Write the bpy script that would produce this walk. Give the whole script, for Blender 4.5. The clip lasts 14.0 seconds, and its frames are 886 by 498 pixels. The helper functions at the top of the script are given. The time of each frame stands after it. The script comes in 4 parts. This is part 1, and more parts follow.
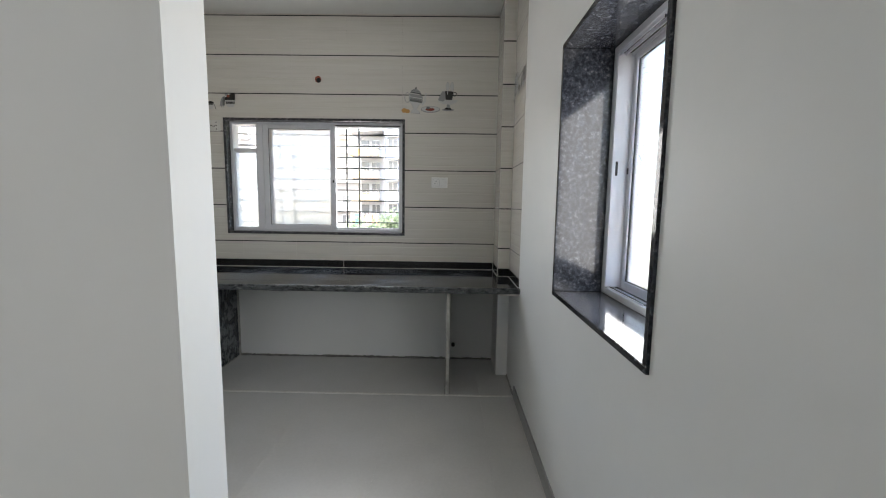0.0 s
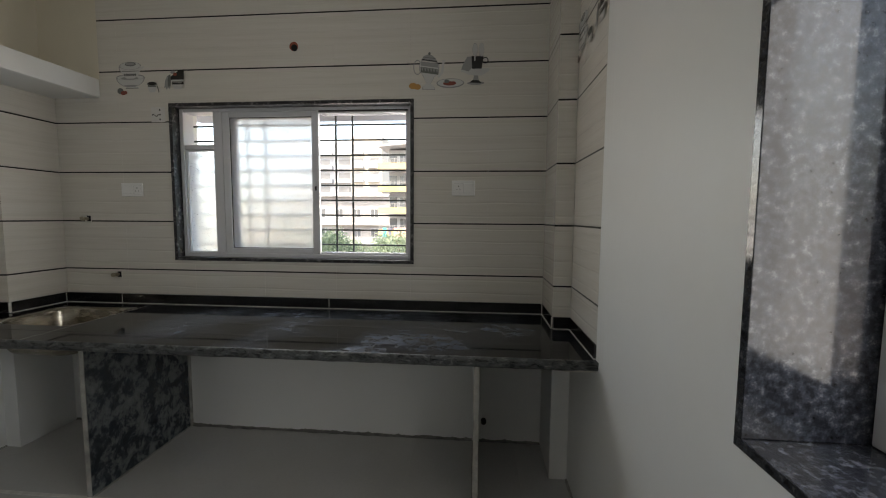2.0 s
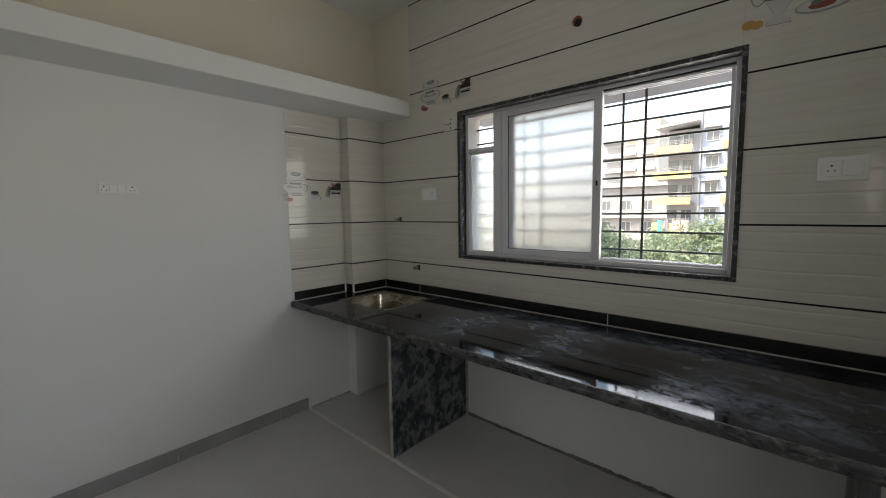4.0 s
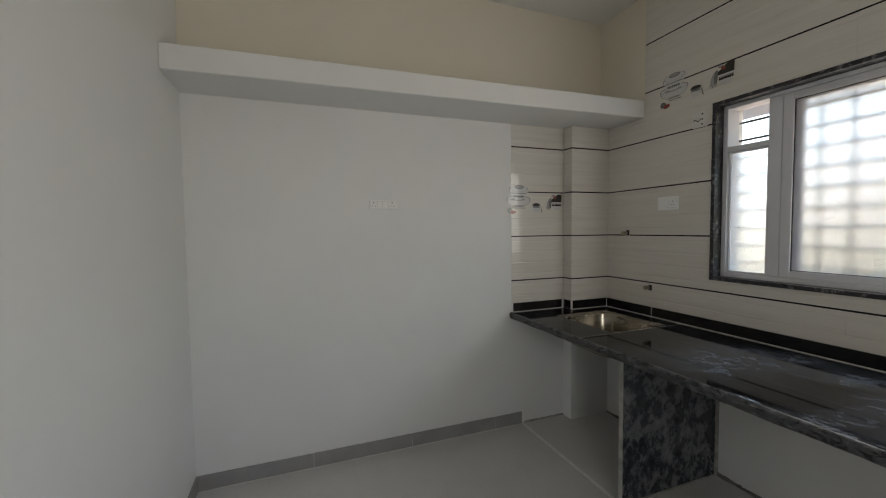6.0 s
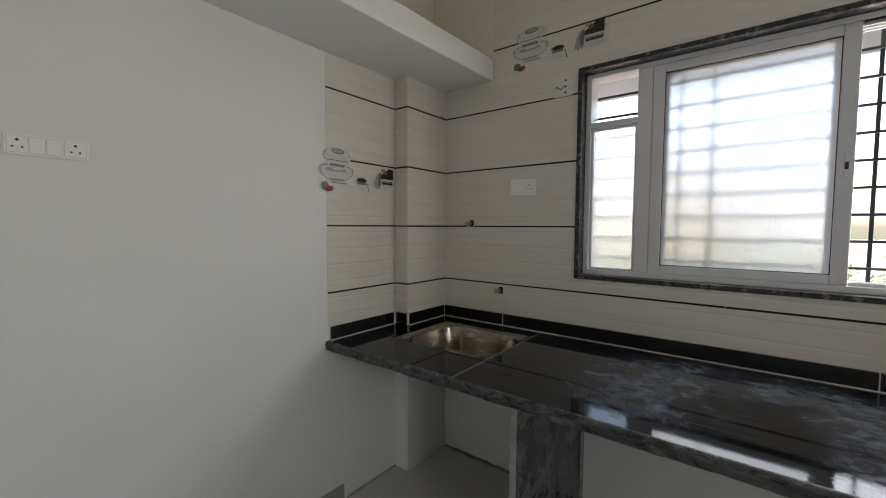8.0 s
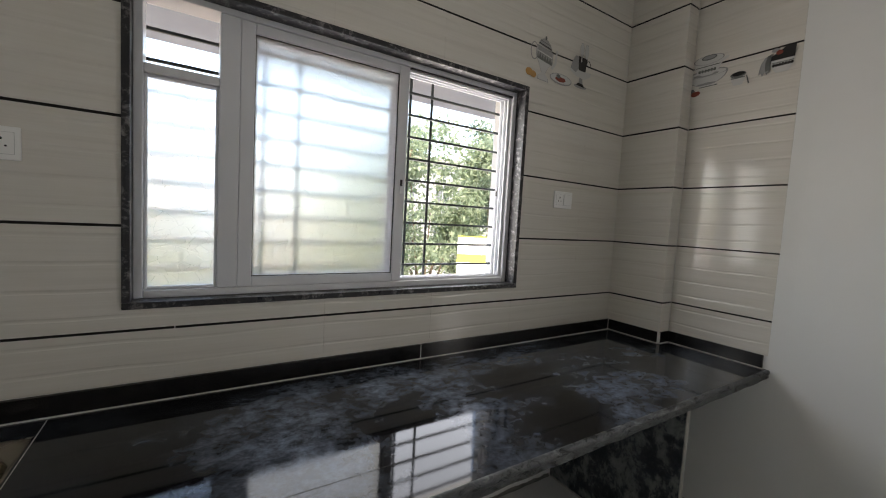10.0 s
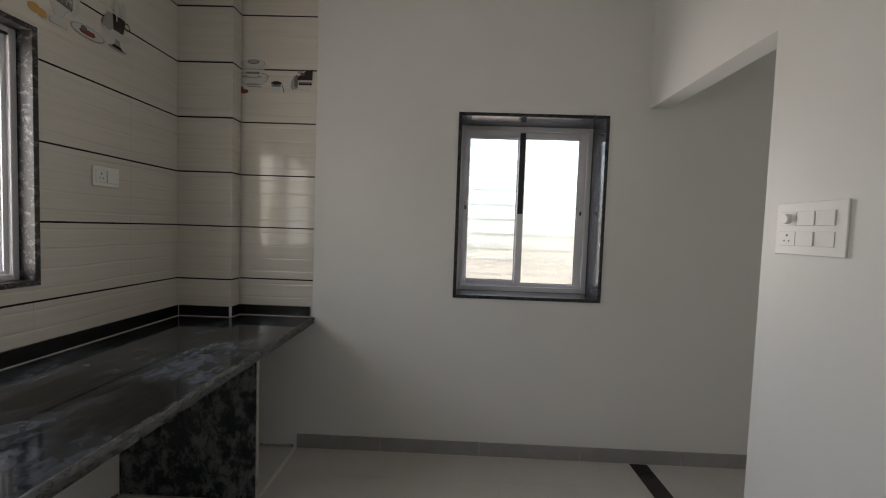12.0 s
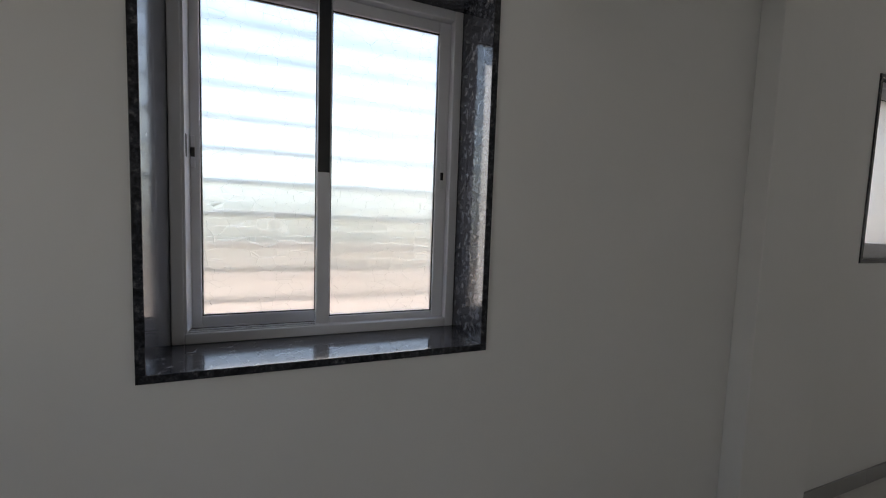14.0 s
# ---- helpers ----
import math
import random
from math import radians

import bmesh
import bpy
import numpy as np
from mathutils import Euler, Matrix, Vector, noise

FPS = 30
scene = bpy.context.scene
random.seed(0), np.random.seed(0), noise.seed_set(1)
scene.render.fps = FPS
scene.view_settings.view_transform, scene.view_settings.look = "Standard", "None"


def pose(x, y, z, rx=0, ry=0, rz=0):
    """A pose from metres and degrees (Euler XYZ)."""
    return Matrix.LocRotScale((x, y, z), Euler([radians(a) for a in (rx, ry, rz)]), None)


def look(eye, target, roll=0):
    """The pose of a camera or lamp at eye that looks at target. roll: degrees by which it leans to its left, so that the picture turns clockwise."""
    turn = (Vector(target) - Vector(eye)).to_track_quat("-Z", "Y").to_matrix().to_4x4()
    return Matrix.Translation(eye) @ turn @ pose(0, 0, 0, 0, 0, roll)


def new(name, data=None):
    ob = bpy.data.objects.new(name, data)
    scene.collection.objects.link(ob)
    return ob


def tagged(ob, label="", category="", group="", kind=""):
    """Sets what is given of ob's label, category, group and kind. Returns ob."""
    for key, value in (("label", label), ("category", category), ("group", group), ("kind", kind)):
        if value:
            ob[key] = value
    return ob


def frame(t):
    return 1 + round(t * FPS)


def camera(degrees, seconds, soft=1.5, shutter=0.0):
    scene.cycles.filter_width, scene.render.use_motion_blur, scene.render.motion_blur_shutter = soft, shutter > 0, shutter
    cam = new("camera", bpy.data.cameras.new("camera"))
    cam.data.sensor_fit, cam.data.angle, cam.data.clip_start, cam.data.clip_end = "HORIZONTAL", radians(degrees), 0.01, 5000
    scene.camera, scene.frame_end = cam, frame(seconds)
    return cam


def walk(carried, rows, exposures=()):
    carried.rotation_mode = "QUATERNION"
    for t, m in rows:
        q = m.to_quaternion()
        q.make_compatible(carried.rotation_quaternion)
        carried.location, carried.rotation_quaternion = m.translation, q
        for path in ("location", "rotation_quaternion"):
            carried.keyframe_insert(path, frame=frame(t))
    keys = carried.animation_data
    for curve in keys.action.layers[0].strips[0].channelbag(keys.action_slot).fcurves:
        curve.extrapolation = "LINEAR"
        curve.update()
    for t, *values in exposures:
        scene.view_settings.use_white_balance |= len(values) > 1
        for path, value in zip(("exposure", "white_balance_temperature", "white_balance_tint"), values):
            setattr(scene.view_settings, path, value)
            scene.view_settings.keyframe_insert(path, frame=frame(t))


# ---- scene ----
cam = camera(96.4, 14.0, soft=1.1)
PATH = [
    (0, (-0.486, -3.382, 1.356), (-0.512, -1.395, 1.135), 0.8),
    (0.5, (-0.462, -3.095, 1.389), (-0.409, -1.103, 1.213), 0.8),
    (1, (-0.484, -2.777, 1.385), (-0.41, -0.786, 1.221), 0.8),
    (1.5, (-0.51, -2.547, 1.387), (-0.439, -0.556, 1.215), 0.8),
    (2, (-0.484, -2.341, 1.368), (-0.655, -0.354, 1.211), 0.4),
    (2.5, (-0.506, -2.225, 1.346), (-0.984, -0.289, 1.199), 0.3),
    (3, (-0.587, -2.087, 1.345), (-1.319, -0.232, 1.188), 0.1),
    (3.5, (-0.634, -2.034, 1.382), (-1.633, -0.312, 1.189), -0.2),
    (4, (-0.678, -2.064, 1.404), (-2.007, -0.582, 1.217), -0.8),
    (4.2, (-0.654, -2.056, 1.442), (-2.14, -0.732, 1.245), -1.2),
    (6.3, (-0.952, -2.176, 1.363), (-2.822, -1.473, 1.268), -0.6),
    (6.5, (-1.03, -2.147, 1.349), (-2.88, -1.393, 1.252), -0.6),
    (7, (-1.237, -2.051, 1.347), (-2.985, -1.087, 1.225), -0.3),
    (7.2, (-1.353, -2.018, 1.329), (-3.027, -0.929, 1.217), -0.0),
    (9.3, (-2.063, -1.535, 1.396), (-2.018, 0.456, 1.216), 1.5),
    (9.5, (-2.098, -1.492, 1.411), (-1.793, 0.477, 1.232), 2.0),
    (10, (-2.213, -1.441, 1.397), (-1.14, 0.241, 1.256), 3.2),
    (10.5, (-2.358, -1.474, 1.405), (-0.809, -0.213, 1.294), 3.6),
    (11, (-2.453, -1.623, 1.372), (-0.636, -0.787, 1.31), 2.8),
    (11.5, (-2.486, -1.566, 1.368), (-0.52, -1.207, 1.292), 2.4),
    (12, (-2.338, -1.588, 1.355), (-0.341, -1.539, 1.259), 2.0),
    (12.5, (-2.05, -1.67, 1.376), (-0.057, -1.768, 1.242), 1.9),
    (13, (-1.713, -1.671, 1.367), (0.265, -1.929, 1.219), 1.9),
    (13.2, (-1.575, -1.69, 1.358), (0.388, -2.045, 1.206), 1.8),
    (13.5, (-1.369, -1.754, 1.342), (0.557, -2.269, 1.186), 1.7),
    (14, (-1.039, -1.904, 1.347), (0.813, -2.642, 1.194), 2.0),
]
walk(cam, [(t, look(eye, target, roll)) for t, eye, target, roll in PATH],
     [(0.0, 3.5, 7000, 11), (1.0, 3.1, 7200, 11), (3.0, 2.6, 7700, 11), (4.0, 2.6, 7500, 11), (6.5, 2.9, 7600, 12), (9.5, 3.0, 7500, 13), (10.5, 3.0, 7500, 13), (11.5, 2.75, 7700, 13), (12.5, 2.6, 7900, 15), (14.0, 2.2, 7400, 15)])

# ---- exposure, world and sun ----
SUN_EL, SUN_AZ = radians(58), radians(215)
world = bpy.data.worlds.new("world")
scene.world = world
world.use_nodes = True
wn = world.node_tree
sky = wn.nodes.new("ShaderNodeTexSky")
sky.sky_type, sky.sun_disc = "NISHITA", False
sky.sun_elevation, sky.sun_rotation = SUN_EL, SUN_AZ
sky.dust_density, sky.air_density = 3.2, 1.1
wn.links.new(sky.outputs[0], wn.nodes["Background"].inputs[0])
wn.nodes["Background"].inputs[1].default_value = 0.15
sun_dir = Vector((math.sin(SUN_AZ) * math.cos(SUN_EL), math.cos(SUN_AZ) * math.cos(SUN_EL), math.sin(SUN_EL)))
sun = new("sun", bpy.data.lights.new("sun", "SUN"))
sun.data.energy, sun.data.angle, sun.data.color = 2.0, radians(0.6), (1.0, 0.95, 0.87)
sun.matrix_world = look(sun_dir * 50, (0, 0, 0))


def sky_lamp(name, at, to, width, height, watts, color=(0.93, 0.96, 1.0)):
    """The sky's light in a window's opening."""
    lamp = new(name, bpy.data.lights.new(name, "AREA"))
    lamp.data.shape, lamp.data.size, lamp.data.size_y = "RECTANGLE", width, height
    lamp.data.energy, lamp.data.color = watts, color
    lamp.matrix_world = look(at, to)
    return lamp


sky_lamp("sky_light_east_window", (0.200, -2.03, 1.46), (-1, -2.03, 1.46), 0.66, 0.82, 1.1)
sky_lamp("sky_light_next_room", (0.018, -5.125, 1.65), (-1, -5.125, 1.65), 1.10, 0.76, 2.2)
sky_lamp("sky_light_north_window", (-1.18, 0.19, 1.57), (-1.18, -1, 1.50), 0.54, 0.86, 1.0)
sky_lamp("sky_light_frosted_sash", (-1.785, 0.033, 1.57), (-1.785, -1, 1.57), 0.50, 0.82, 0.6, (0.86, 0.93, 1.0))


# ---- materials ----
def material(name, color, rough=0.5, metal=0.0, coat=0.0, spec=0.5):
    m = bpy.data.materials.new(name)
    m.use_nodes = True
    b = m.node_tree.nodes["Principled BSDF"]
    b.inputs["Base Color"].default_value = (*color, 1)
    b.inputs["Roughness"].default_value = rough
    b.inputs["Metallic"].default_value = metal
    b.inputs["Coat Weight"].default_value = coat
    b.inputs["Specular IOR Level"].default_value = spec
    return m, m.node_tree, b


def node(t, kind, **values):
    n = t.nodes.new(kind)
    for k, v in values.items():
        n.inputs[k.replace("_", " ")].default_value = v
    return n


def place_of(t, scale=(1, 1, 1)):
    g = t.nodes.new("ShaderNodeNewGeometry")
    mp = t.nodes.new("ShaderNodeMapping")
    mp.inputs["Scale"].default_value = scale
    t.links.new(g.outputs["Position"], mp.inputs["Vector"])
    return mp.outputs[0]


def noise_of(t, scale, detail=4.0, rough=0.55, stretch=(1, 1, 1), warp=0.0):
    n = node(t, "ShaderNodeTexNoise", Scale=scale, Detail=detail, Roughness=rough, Distortion=warp)
    t.links.new(place_of(t, stretch), n.inputs["Vector"])
    return n.outputs["Fac"]


def ramp(t, fac, stops):
    r = t.nodes.new("ShaderNodeValToRGB")
    e = r.color_ramp.elements
    while len(e) < len(stops):
        e.new(0.5)
    for el, (p, c) in zip(e, stops):
        el.position, el.color = p, (*c, 1) if len(c) == 3 else c
    t.links.new(fac, r.inputs[0])
    return r.outputs[0]


def grey(v):
    return (v, v, v)


def mix(t, fac, a, b, mode="MIX"):
    n = t.nodes.new("ShaderNodeMix")
    n.data_type, n.blend_type = "RGBA", mode
    for sock, v in ((n.inputs[0], fac), (n.inputs[6], a), (n.inputs[7], b)):
        if isinstance(v, bpy.types.NodeSocket):
            t.links.new(v, sock)
        elif isinstance(v, tuple):
            sock.default_value = (*v, 1)
        else:
            sock.default_value = v
    return n.outputs[2]


def bump(t, b, height, strength=0.2, distance=0.002, under=None):
    n = node(t, "ShaderNodeBump", Strength=strength, Distance=distance)
    t.links.new(height, n.inputs["Height"])
    if under:
        t.links.new(under, n.inputs["Normal"])
    if b:
        t.links.new(n.outputs[0], b.inputs["Normal"])
    return n.outputs[0]


def mottled(name, a, b2, scale, rough=(0.5, 0.6), bump_scale=None, bump_strength=0.2, stretch=(1, 1, 1), metal=0.0, distance=0.002, spec=0.5):
    m, t, b = material(name, a, rough[0], metal, spec=spec)
    f = noise_of(t, scale, 5.0, 0.6, stretch)
    t.links.new(ramp(t, f, [(0.3, a), (0.7, b2)]), b.inputs["Base Color"])
    t.links.new(ramp(t, f, [(0.3, grey(rough[0])), (0.7, grey(rough[1]))]), b.inputs["Roughness"])
    if bump_scale:
        bump(t, b, noise_of(t, bump_scale, 3.0), bump_strength, distance)
    return m


PAINT = mottled("wall paint", (0.73, 0.74, 0.73), (0.78, 0.785, 0.775), 1.3, (0.42, 0.55), 9.0, 0.25, distance=0.006)
CEIL = mottled("ceiling paint", (0.77, 0.77, 0.75), (0.80, 0.80, 0.78), 1.0, (0.6, 0.7), 60.0, 0.15)
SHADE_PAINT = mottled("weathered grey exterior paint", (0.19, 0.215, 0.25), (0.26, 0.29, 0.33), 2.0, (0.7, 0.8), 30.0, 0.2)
ROUGH_PLASTER = mottled("rough plaster edge", (0.50, 0.48, 0.42), (0.72, 0.71, 0.66), 25.0, (0.8, 0.9), 70.0, 0.6)
GROUT = mottled("white grout", (0.55, 0.53, 0.49), (0.70, 0.69, 0.66), 30.0, (0.8, 0.9), 90.0, 0.3)


def make_wall_tile():
    m, t, b = material("cream glazed tile", (0.70, 0.665, 0.60), 0.09)
    streak = noise_of(t, 1.0, 4.0, 0.6, (1.2, 1.2, 42))
    fine = noise_of(t, 1.0, 3.0, 0.5, (5, 5, 160))
    c = mix(t, 0.35, ramp(t, streak, [(0.30, (0.63, 0.60, 0.545)), (0.5, (0.69, 0.66, 0.605)), (0.7, (0.72, 0.695, 0.645))]),
            ramp(t, fine, [(0.3, (0.64, 0.61, 0.555)), (0.65, (0.72, 0.69, 0.64))]))
    t.links.new(c, b.inputs["Base Color"])
    w = t.nodes.new("ShaderNodeTexWave")
    w.wave_type, w.bands_direction, w.wave_profile = "BANDS", "Z", "SIN"
    w.inputs["Scale"].default_value = 4.1
    w.inputs["Distortion"].default_value = 1.1
    w.inputs["Detail"].default_value = 1.0
    w.inputs["Detail Scale"].default_value = 0.6
    t.links.new(place_of(t), w.inputs["Vector"])
    edge = ramp(t, w.outputs["Fac"], [(0.0, grey(0.0)), (0.06, grey(1.0))])
    bump(t, b, edge, 0.42, 0.0025)
    return m


TILE = make_wall_tile()
LINE = material("black tile line", (0.008, 0.007, 0.006), 0.35, spec=0.2)[0]


def make_counter():
    m, t, b = material("black granite top", (0.008, 0.008, 0.009), 0.05, spec=0.23)
    big = noise_of(t, 2.2, 7.0, 0.66, (1, 1.25, 1), 0.12)
    fine = noise_of(t, 17.0, 10.0, 0.80, (1, 1.25, 1), 0.2)
    # Chalk residue; its pale blue middle also paints in the window's glare.
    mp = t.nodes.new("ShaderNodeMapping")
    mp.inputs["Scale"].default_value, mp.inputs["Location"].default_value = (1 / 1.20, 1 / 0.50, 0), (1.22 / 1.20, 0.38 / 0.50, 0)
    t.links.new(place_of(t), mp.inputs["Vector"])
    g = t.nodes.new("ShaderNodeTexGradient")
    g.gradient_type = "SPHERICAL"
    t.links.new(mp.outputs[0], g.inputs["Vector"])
    chalk_glare = ramp(t, g.outputs["Fac"], [(0.0, grey(0.16)), (0.30, grey(0.9)), (0.6, grey(1))])
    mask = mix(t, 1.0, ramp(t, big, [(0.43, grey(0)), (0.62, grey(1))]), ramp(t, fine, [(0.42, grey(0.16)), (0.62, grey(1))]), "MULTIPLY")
    mask = mix(t, 1.0, mask, chalk_glare, "MULTIPLY")
    speck = ramp(t, noise_of(t, 55.0, 3.0, 0.6), [(0.55, grey(0)), (0.75, grey(1))])
    base = mix(t, speck, (0.004, 0.004, 0.0045), (0.014, 0.014, 0.016))
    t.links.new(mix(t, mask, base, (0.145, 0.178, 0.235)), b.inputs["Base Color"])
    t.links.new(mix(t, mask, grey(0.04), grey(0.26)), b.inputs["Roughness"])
    bump(t, b, fine, 0.03, 0.001)
    return m


COUNTER = make_counter()


def make_edge():
    m, t, b = material("unpolished granite edge", (0.05, 0.055, 0.06), 0.35)
    f = noise_of(t, 22.0, 6.0, 0.75, (1, 1, 2.5), 0.8)
    t.links.new(ramp(t, f, [(0.38, (0.016, 0.018, 0.02)), (0.55, (0.06, 0.066, 0.07)), (0.68, (0.22, 0.23, 0.23))]), b.inputs["Base Color"])
    t.links.new(ramp(t, f, [(0.35, grey(0.15)), (0.6, grey(0.5))]), b.inputs["Roughness"])
    bump(t, b, f, 0.8, 0.006)
    return m


EDGE = make_edge()


def make_panel():
    m, t, b = material("grey mottled granite panel", (0.03, 0.035, 0.04), 0.3)
    f = noise_of(t, 12.0, 9.0, 0.74, (1, 1, 0.8), 0.22)
    t.links.new(ramp(t, f, [(0.42, (0.014, 0.021, 0.028)), (0.50, (0.055, 0.067, 0.076)), (0.58, (0.16, 0.175, 0.18)), (0.74, (0.27, 0.285, 0.28))]), b.inputs["Base Color"])
    t.links.new(ramp(t, f, [(0.45, grey(0.14)), (0.62, grey(0.6))]), b.inputs["Roughness"])
    bump(t, b, f, 0.15, 0.002)
    return m


PANEL = make_panel()


def make_granite():
    m, t, b = material("flecked blue-black granite", (0.03, 0.03, 0.035), 0.12, spec=0.36)
    v = node(t, "ShaderNodeTexVoronoi", Scale=75.0)
    t.links.new(place_of(t), v.inputs["Vector"])
    f = noise_of(t, 62.0, 5.0, 0.7)
    dark = ramp(t, f, [(0.42, (0.012, 0.013, 0.017)), (0.57, (0.034, 0.038, 0.047)), (0.70, (0.115, 0.12, 0.13))])
    cells = ramp(t, v.outputs["Distance"], [(0.0, grey(0.55)), (0.4, grey(1.15))])
    t.links.new(mix(t, 0.7, dark, cells, "MULTIPLY"), b.inputs["Base Color"])
    haze = noise_of(t, 3.0, 4.0)
    t.links.new(ramp(t, haze, [(0.35, grey(0.06)), (0.7, grey(0.17))]), b.inputs["Roughness"])
    return m


GRANITE = make_granite()
CHALKED = mottled("dark stone smeared with lime", (0.012, 0.012, 0.015), (0.03, 0.03, 0.035), 30.0, (0.25, 0.5), 60.0, 0.3)
_t = CHALKED.node_tree
_smear = ramp(_t, noise_of(_t, 34.0, 7.0, 0.7, (1, 1, 1), 0.4), [(0.52, grey(0)), (0.66, grey(0.5))])
_t.links.new(mix(_t, _smear, (0.014, 0.014, 0.018), (0.40, 0.39, 0.40)), _t.nodes["Principled BSDF"].inputs["Base Color"])
MORTAR = mottled("grey mortar edge", (0.22, 0.22, 0.205), (0.48, 0.47, 0.44), 22.0, (0.8, 0.9), 70.0, 0.6)
GRIME = mottled("dark mortar smear", (0.10, 0.10, 0.095), (0.24, 0.235, 0.22), 18.0, (0.8, 0.9), 60.0, 0.5)
PALE_GROUT = mottled("pale lime grout", (0.66, 0.65, 0.61), (0.80, 0.79, 0.76), 30.0, (0.8, 0.9), 90.0, 0.3)
SPLASH = mottled("black granite skirting", (0.004, 0.004, 0.005), (0.014, 0.013, 0.013), 40.0, (0.12, 0.25), 60.0, 0.05)
UPVC = mottled("white window profile", (0.66, 0.67, 0.71), (0.70, 0.71, 0.74), 6.0, (0.28, 0.4), 40.0, 0.03)
INTERLOCK = material("dark glossy strip", (0.035, 0.036, 0.04), 0.22, 0.0)[0]
GASKET = material("black rubber gasket", (0.01, 0.01, 0.011), 0.5)[0]
BAR = mottled("dark green painted iron", (0.012, 0.020, 0.020), (0.03, 0.04, 0.04), 20.0, (0.4, 0.6), 60.0, 0.2)
SWITCH = material("white switch plastic", (0.88, 0.88, 0.87), 0.25)[0]
GAP = material("grey plastic seam", (0.5, 0.5, 0.5), 0.4)[0]
HOLE = material("black hole", (0.006, 0.006, 0.006), 0.7)[0]
PIPE = material("orange conduit", (0.30, 0.07, 0.035), 0.5)[0]
FRESH = mottled("white filler patch", (0.62, 0.61, 0.58), (0.70, 0.69, 0.67), 12.0, (0.7, 0.85), 50.0, 0.3)


def make_floor():
    m, t, b = material("grey satin floor tile", (0.55, 0.55, 0.54), 0.24)
    broad = noise_of(t, 0.7, 2.0, 0.45)
    cloud = noise_of(t, 5.0, 4.0, 0.6)
    fine = noise_of(t, 60.0, 3.0, 0.6)
    c = mix(t, 0.45, ramp(t, broad, [(0.25, (0.51, 0.505, 0.49)), (0.75, (0.59, 0.585, 0.57))]), ramp(t, cloud, [(0.25, (0.50, 0.495, 0.48)), (0.75, (0.60, 0.595, 0.58))]))
    c = mix(t, 0.12, c, ramp(t, fine, [(0.3, (0.40, 0.39, 0.38)), (0.7, (0.66, 0.65, 0.64))]))
    t.links.new(c, b.inputs["Base Color"])
    t.links.new(ramp(t, cloud, [(0.25, grey(0.285)), (0.75, grey(0.36))]), b.inputs["Roughness"])
    return m


FLOOR = make_floor()
SKIRT = mottled("grey skirting tile", (0.26, 0.26, 0.262), (0.32, 0.32, 0.322), 5.0, (0.3, 0.45), 30.0, 0.05)


def make_steel():
    m, t, b = material("brushed stainless steel", (0.50, 0.46, 0.40), 0.22, 1.0)
    f = noise_of(t, 6.0, 5.0, 0.6, (1, 1, 5))
    t.links.new(ramp(t, f, [(0.35, (0.22, 0.195, 0.155)), (0.7, (0.44, 0.405, 0.35))]), b.inputs["Base Color"])
    t.links.new(ramp(t, f, [(0.3, grey(0.16)), (0.7, grey(0.32))]), b.inputs["Roughness"])
    return m


STEEL = make_steel()
BRASS = mottled("dull brass tap stub", (0.30, 0.26, 0.18), (0.5, 0.46, 0.38), 60.0, (0.3, 0.5), None, metal=0.8)


def make_frosted(name, relief, soft, tint, clear=0.16):
    """Obscured glass with an embossed net of long irregular cells, clearer along its raised lines."""
    m, t, b = material(name, tint, soft)
    b.inputs["Transmission Weight"].default_value = 1.0
    b.inputs["IOR"].default_value = 1.25
    v = node(t, "ShaderNodeTexVoronoi", Scale=23.0, Randomness=0.8)
    v.feature = "DISTANCE_TO_EDGE"
    t.links.new(place_of(t, (1, 1, 1.8)), v.inputs["Vector"])
    line = ramp(t, v.outputs["Distance"], [(0.0, grey(1)), (0.020, grey(0))])
    patch = ramp(t, noise_of(t, 13.0, 2.0), [(0.38, grey(0.0)), (0.46, grey(1))])
    h = mix(t, 1.0, line, patch, "MULTIPLY")
    t.links.new(mix(t, h, tint, tuple(c * 0.8 for c in tint)), b.inputs["Base Color"])
    t.links.new(mix(t, h, grey(soft), grey(clear)), b.inputs["Roughness"])
    bump(t, b, h, relief, 0.006)
    return m


FROST = make_frosted("embossed frosted glass", 0.42, 0.55, (0.88, 0.90, 0.90))
FROST_SOFT = make_frosted("frosted glass", 0.34, 0.54, (0.70, 0.695, 0.69), 0.34)


def printed(name, color, rough=0.12):
    return material(name, color, rough)[0]


P_WHITE, P_GREY = printed("print pale glaze", (0.60, 0.60, 0.59)), printed("print grey glaze", (0.16, 0.165, 0.16))
P_DARK, P_RED = printed("print dark glaze", (0.03, 0.028, 0.028)), printed("print red glaze", (0.26, 0.07, 0.05))
P_SHADE = printed("print shaded glaze", (0.33, 0.33, 0.33))
P_ORANGE = printed("print orange glaze", (0.55, 0.30, 0.10))

# ---- building blocks ----
ORIGIN = {}


def thing(name, at, label, category, group="", kind=""):
    ob = new(name)
    ob.empty_display_size = 0.05
    ob.location = at
    ORIGIN[ob] = Vector(at)
    return tagged(ob, label, category, group, kind)


def part(name, bm, mat, parent=None, label="", kind="", smooth=False, shift=None):
    """Links a bmesh in world places as one mesh object, under its parent if it has one."""
    o = ORIGIN.get(parent, Vector((0, 0, 0)))
    bmesh.ops.translate(bm, verts=bm.verts[:], vec=-o)
    me = bpy.data.meshes.new(name)
    bm.to_mesh(me)
    bm.free()
    for mm in (mat if isinstance(mat, (list, tuple)) else [mat]):
        me.materials.append(mm)
    if smooth:
        for p in me.polygons:
            p.use_smooth = True
    ob = new(name, me)
    if parent:
        ob.parent = parent
    ORIGIN[ob] = o
    return tagged(ob, label, "", "", kind)


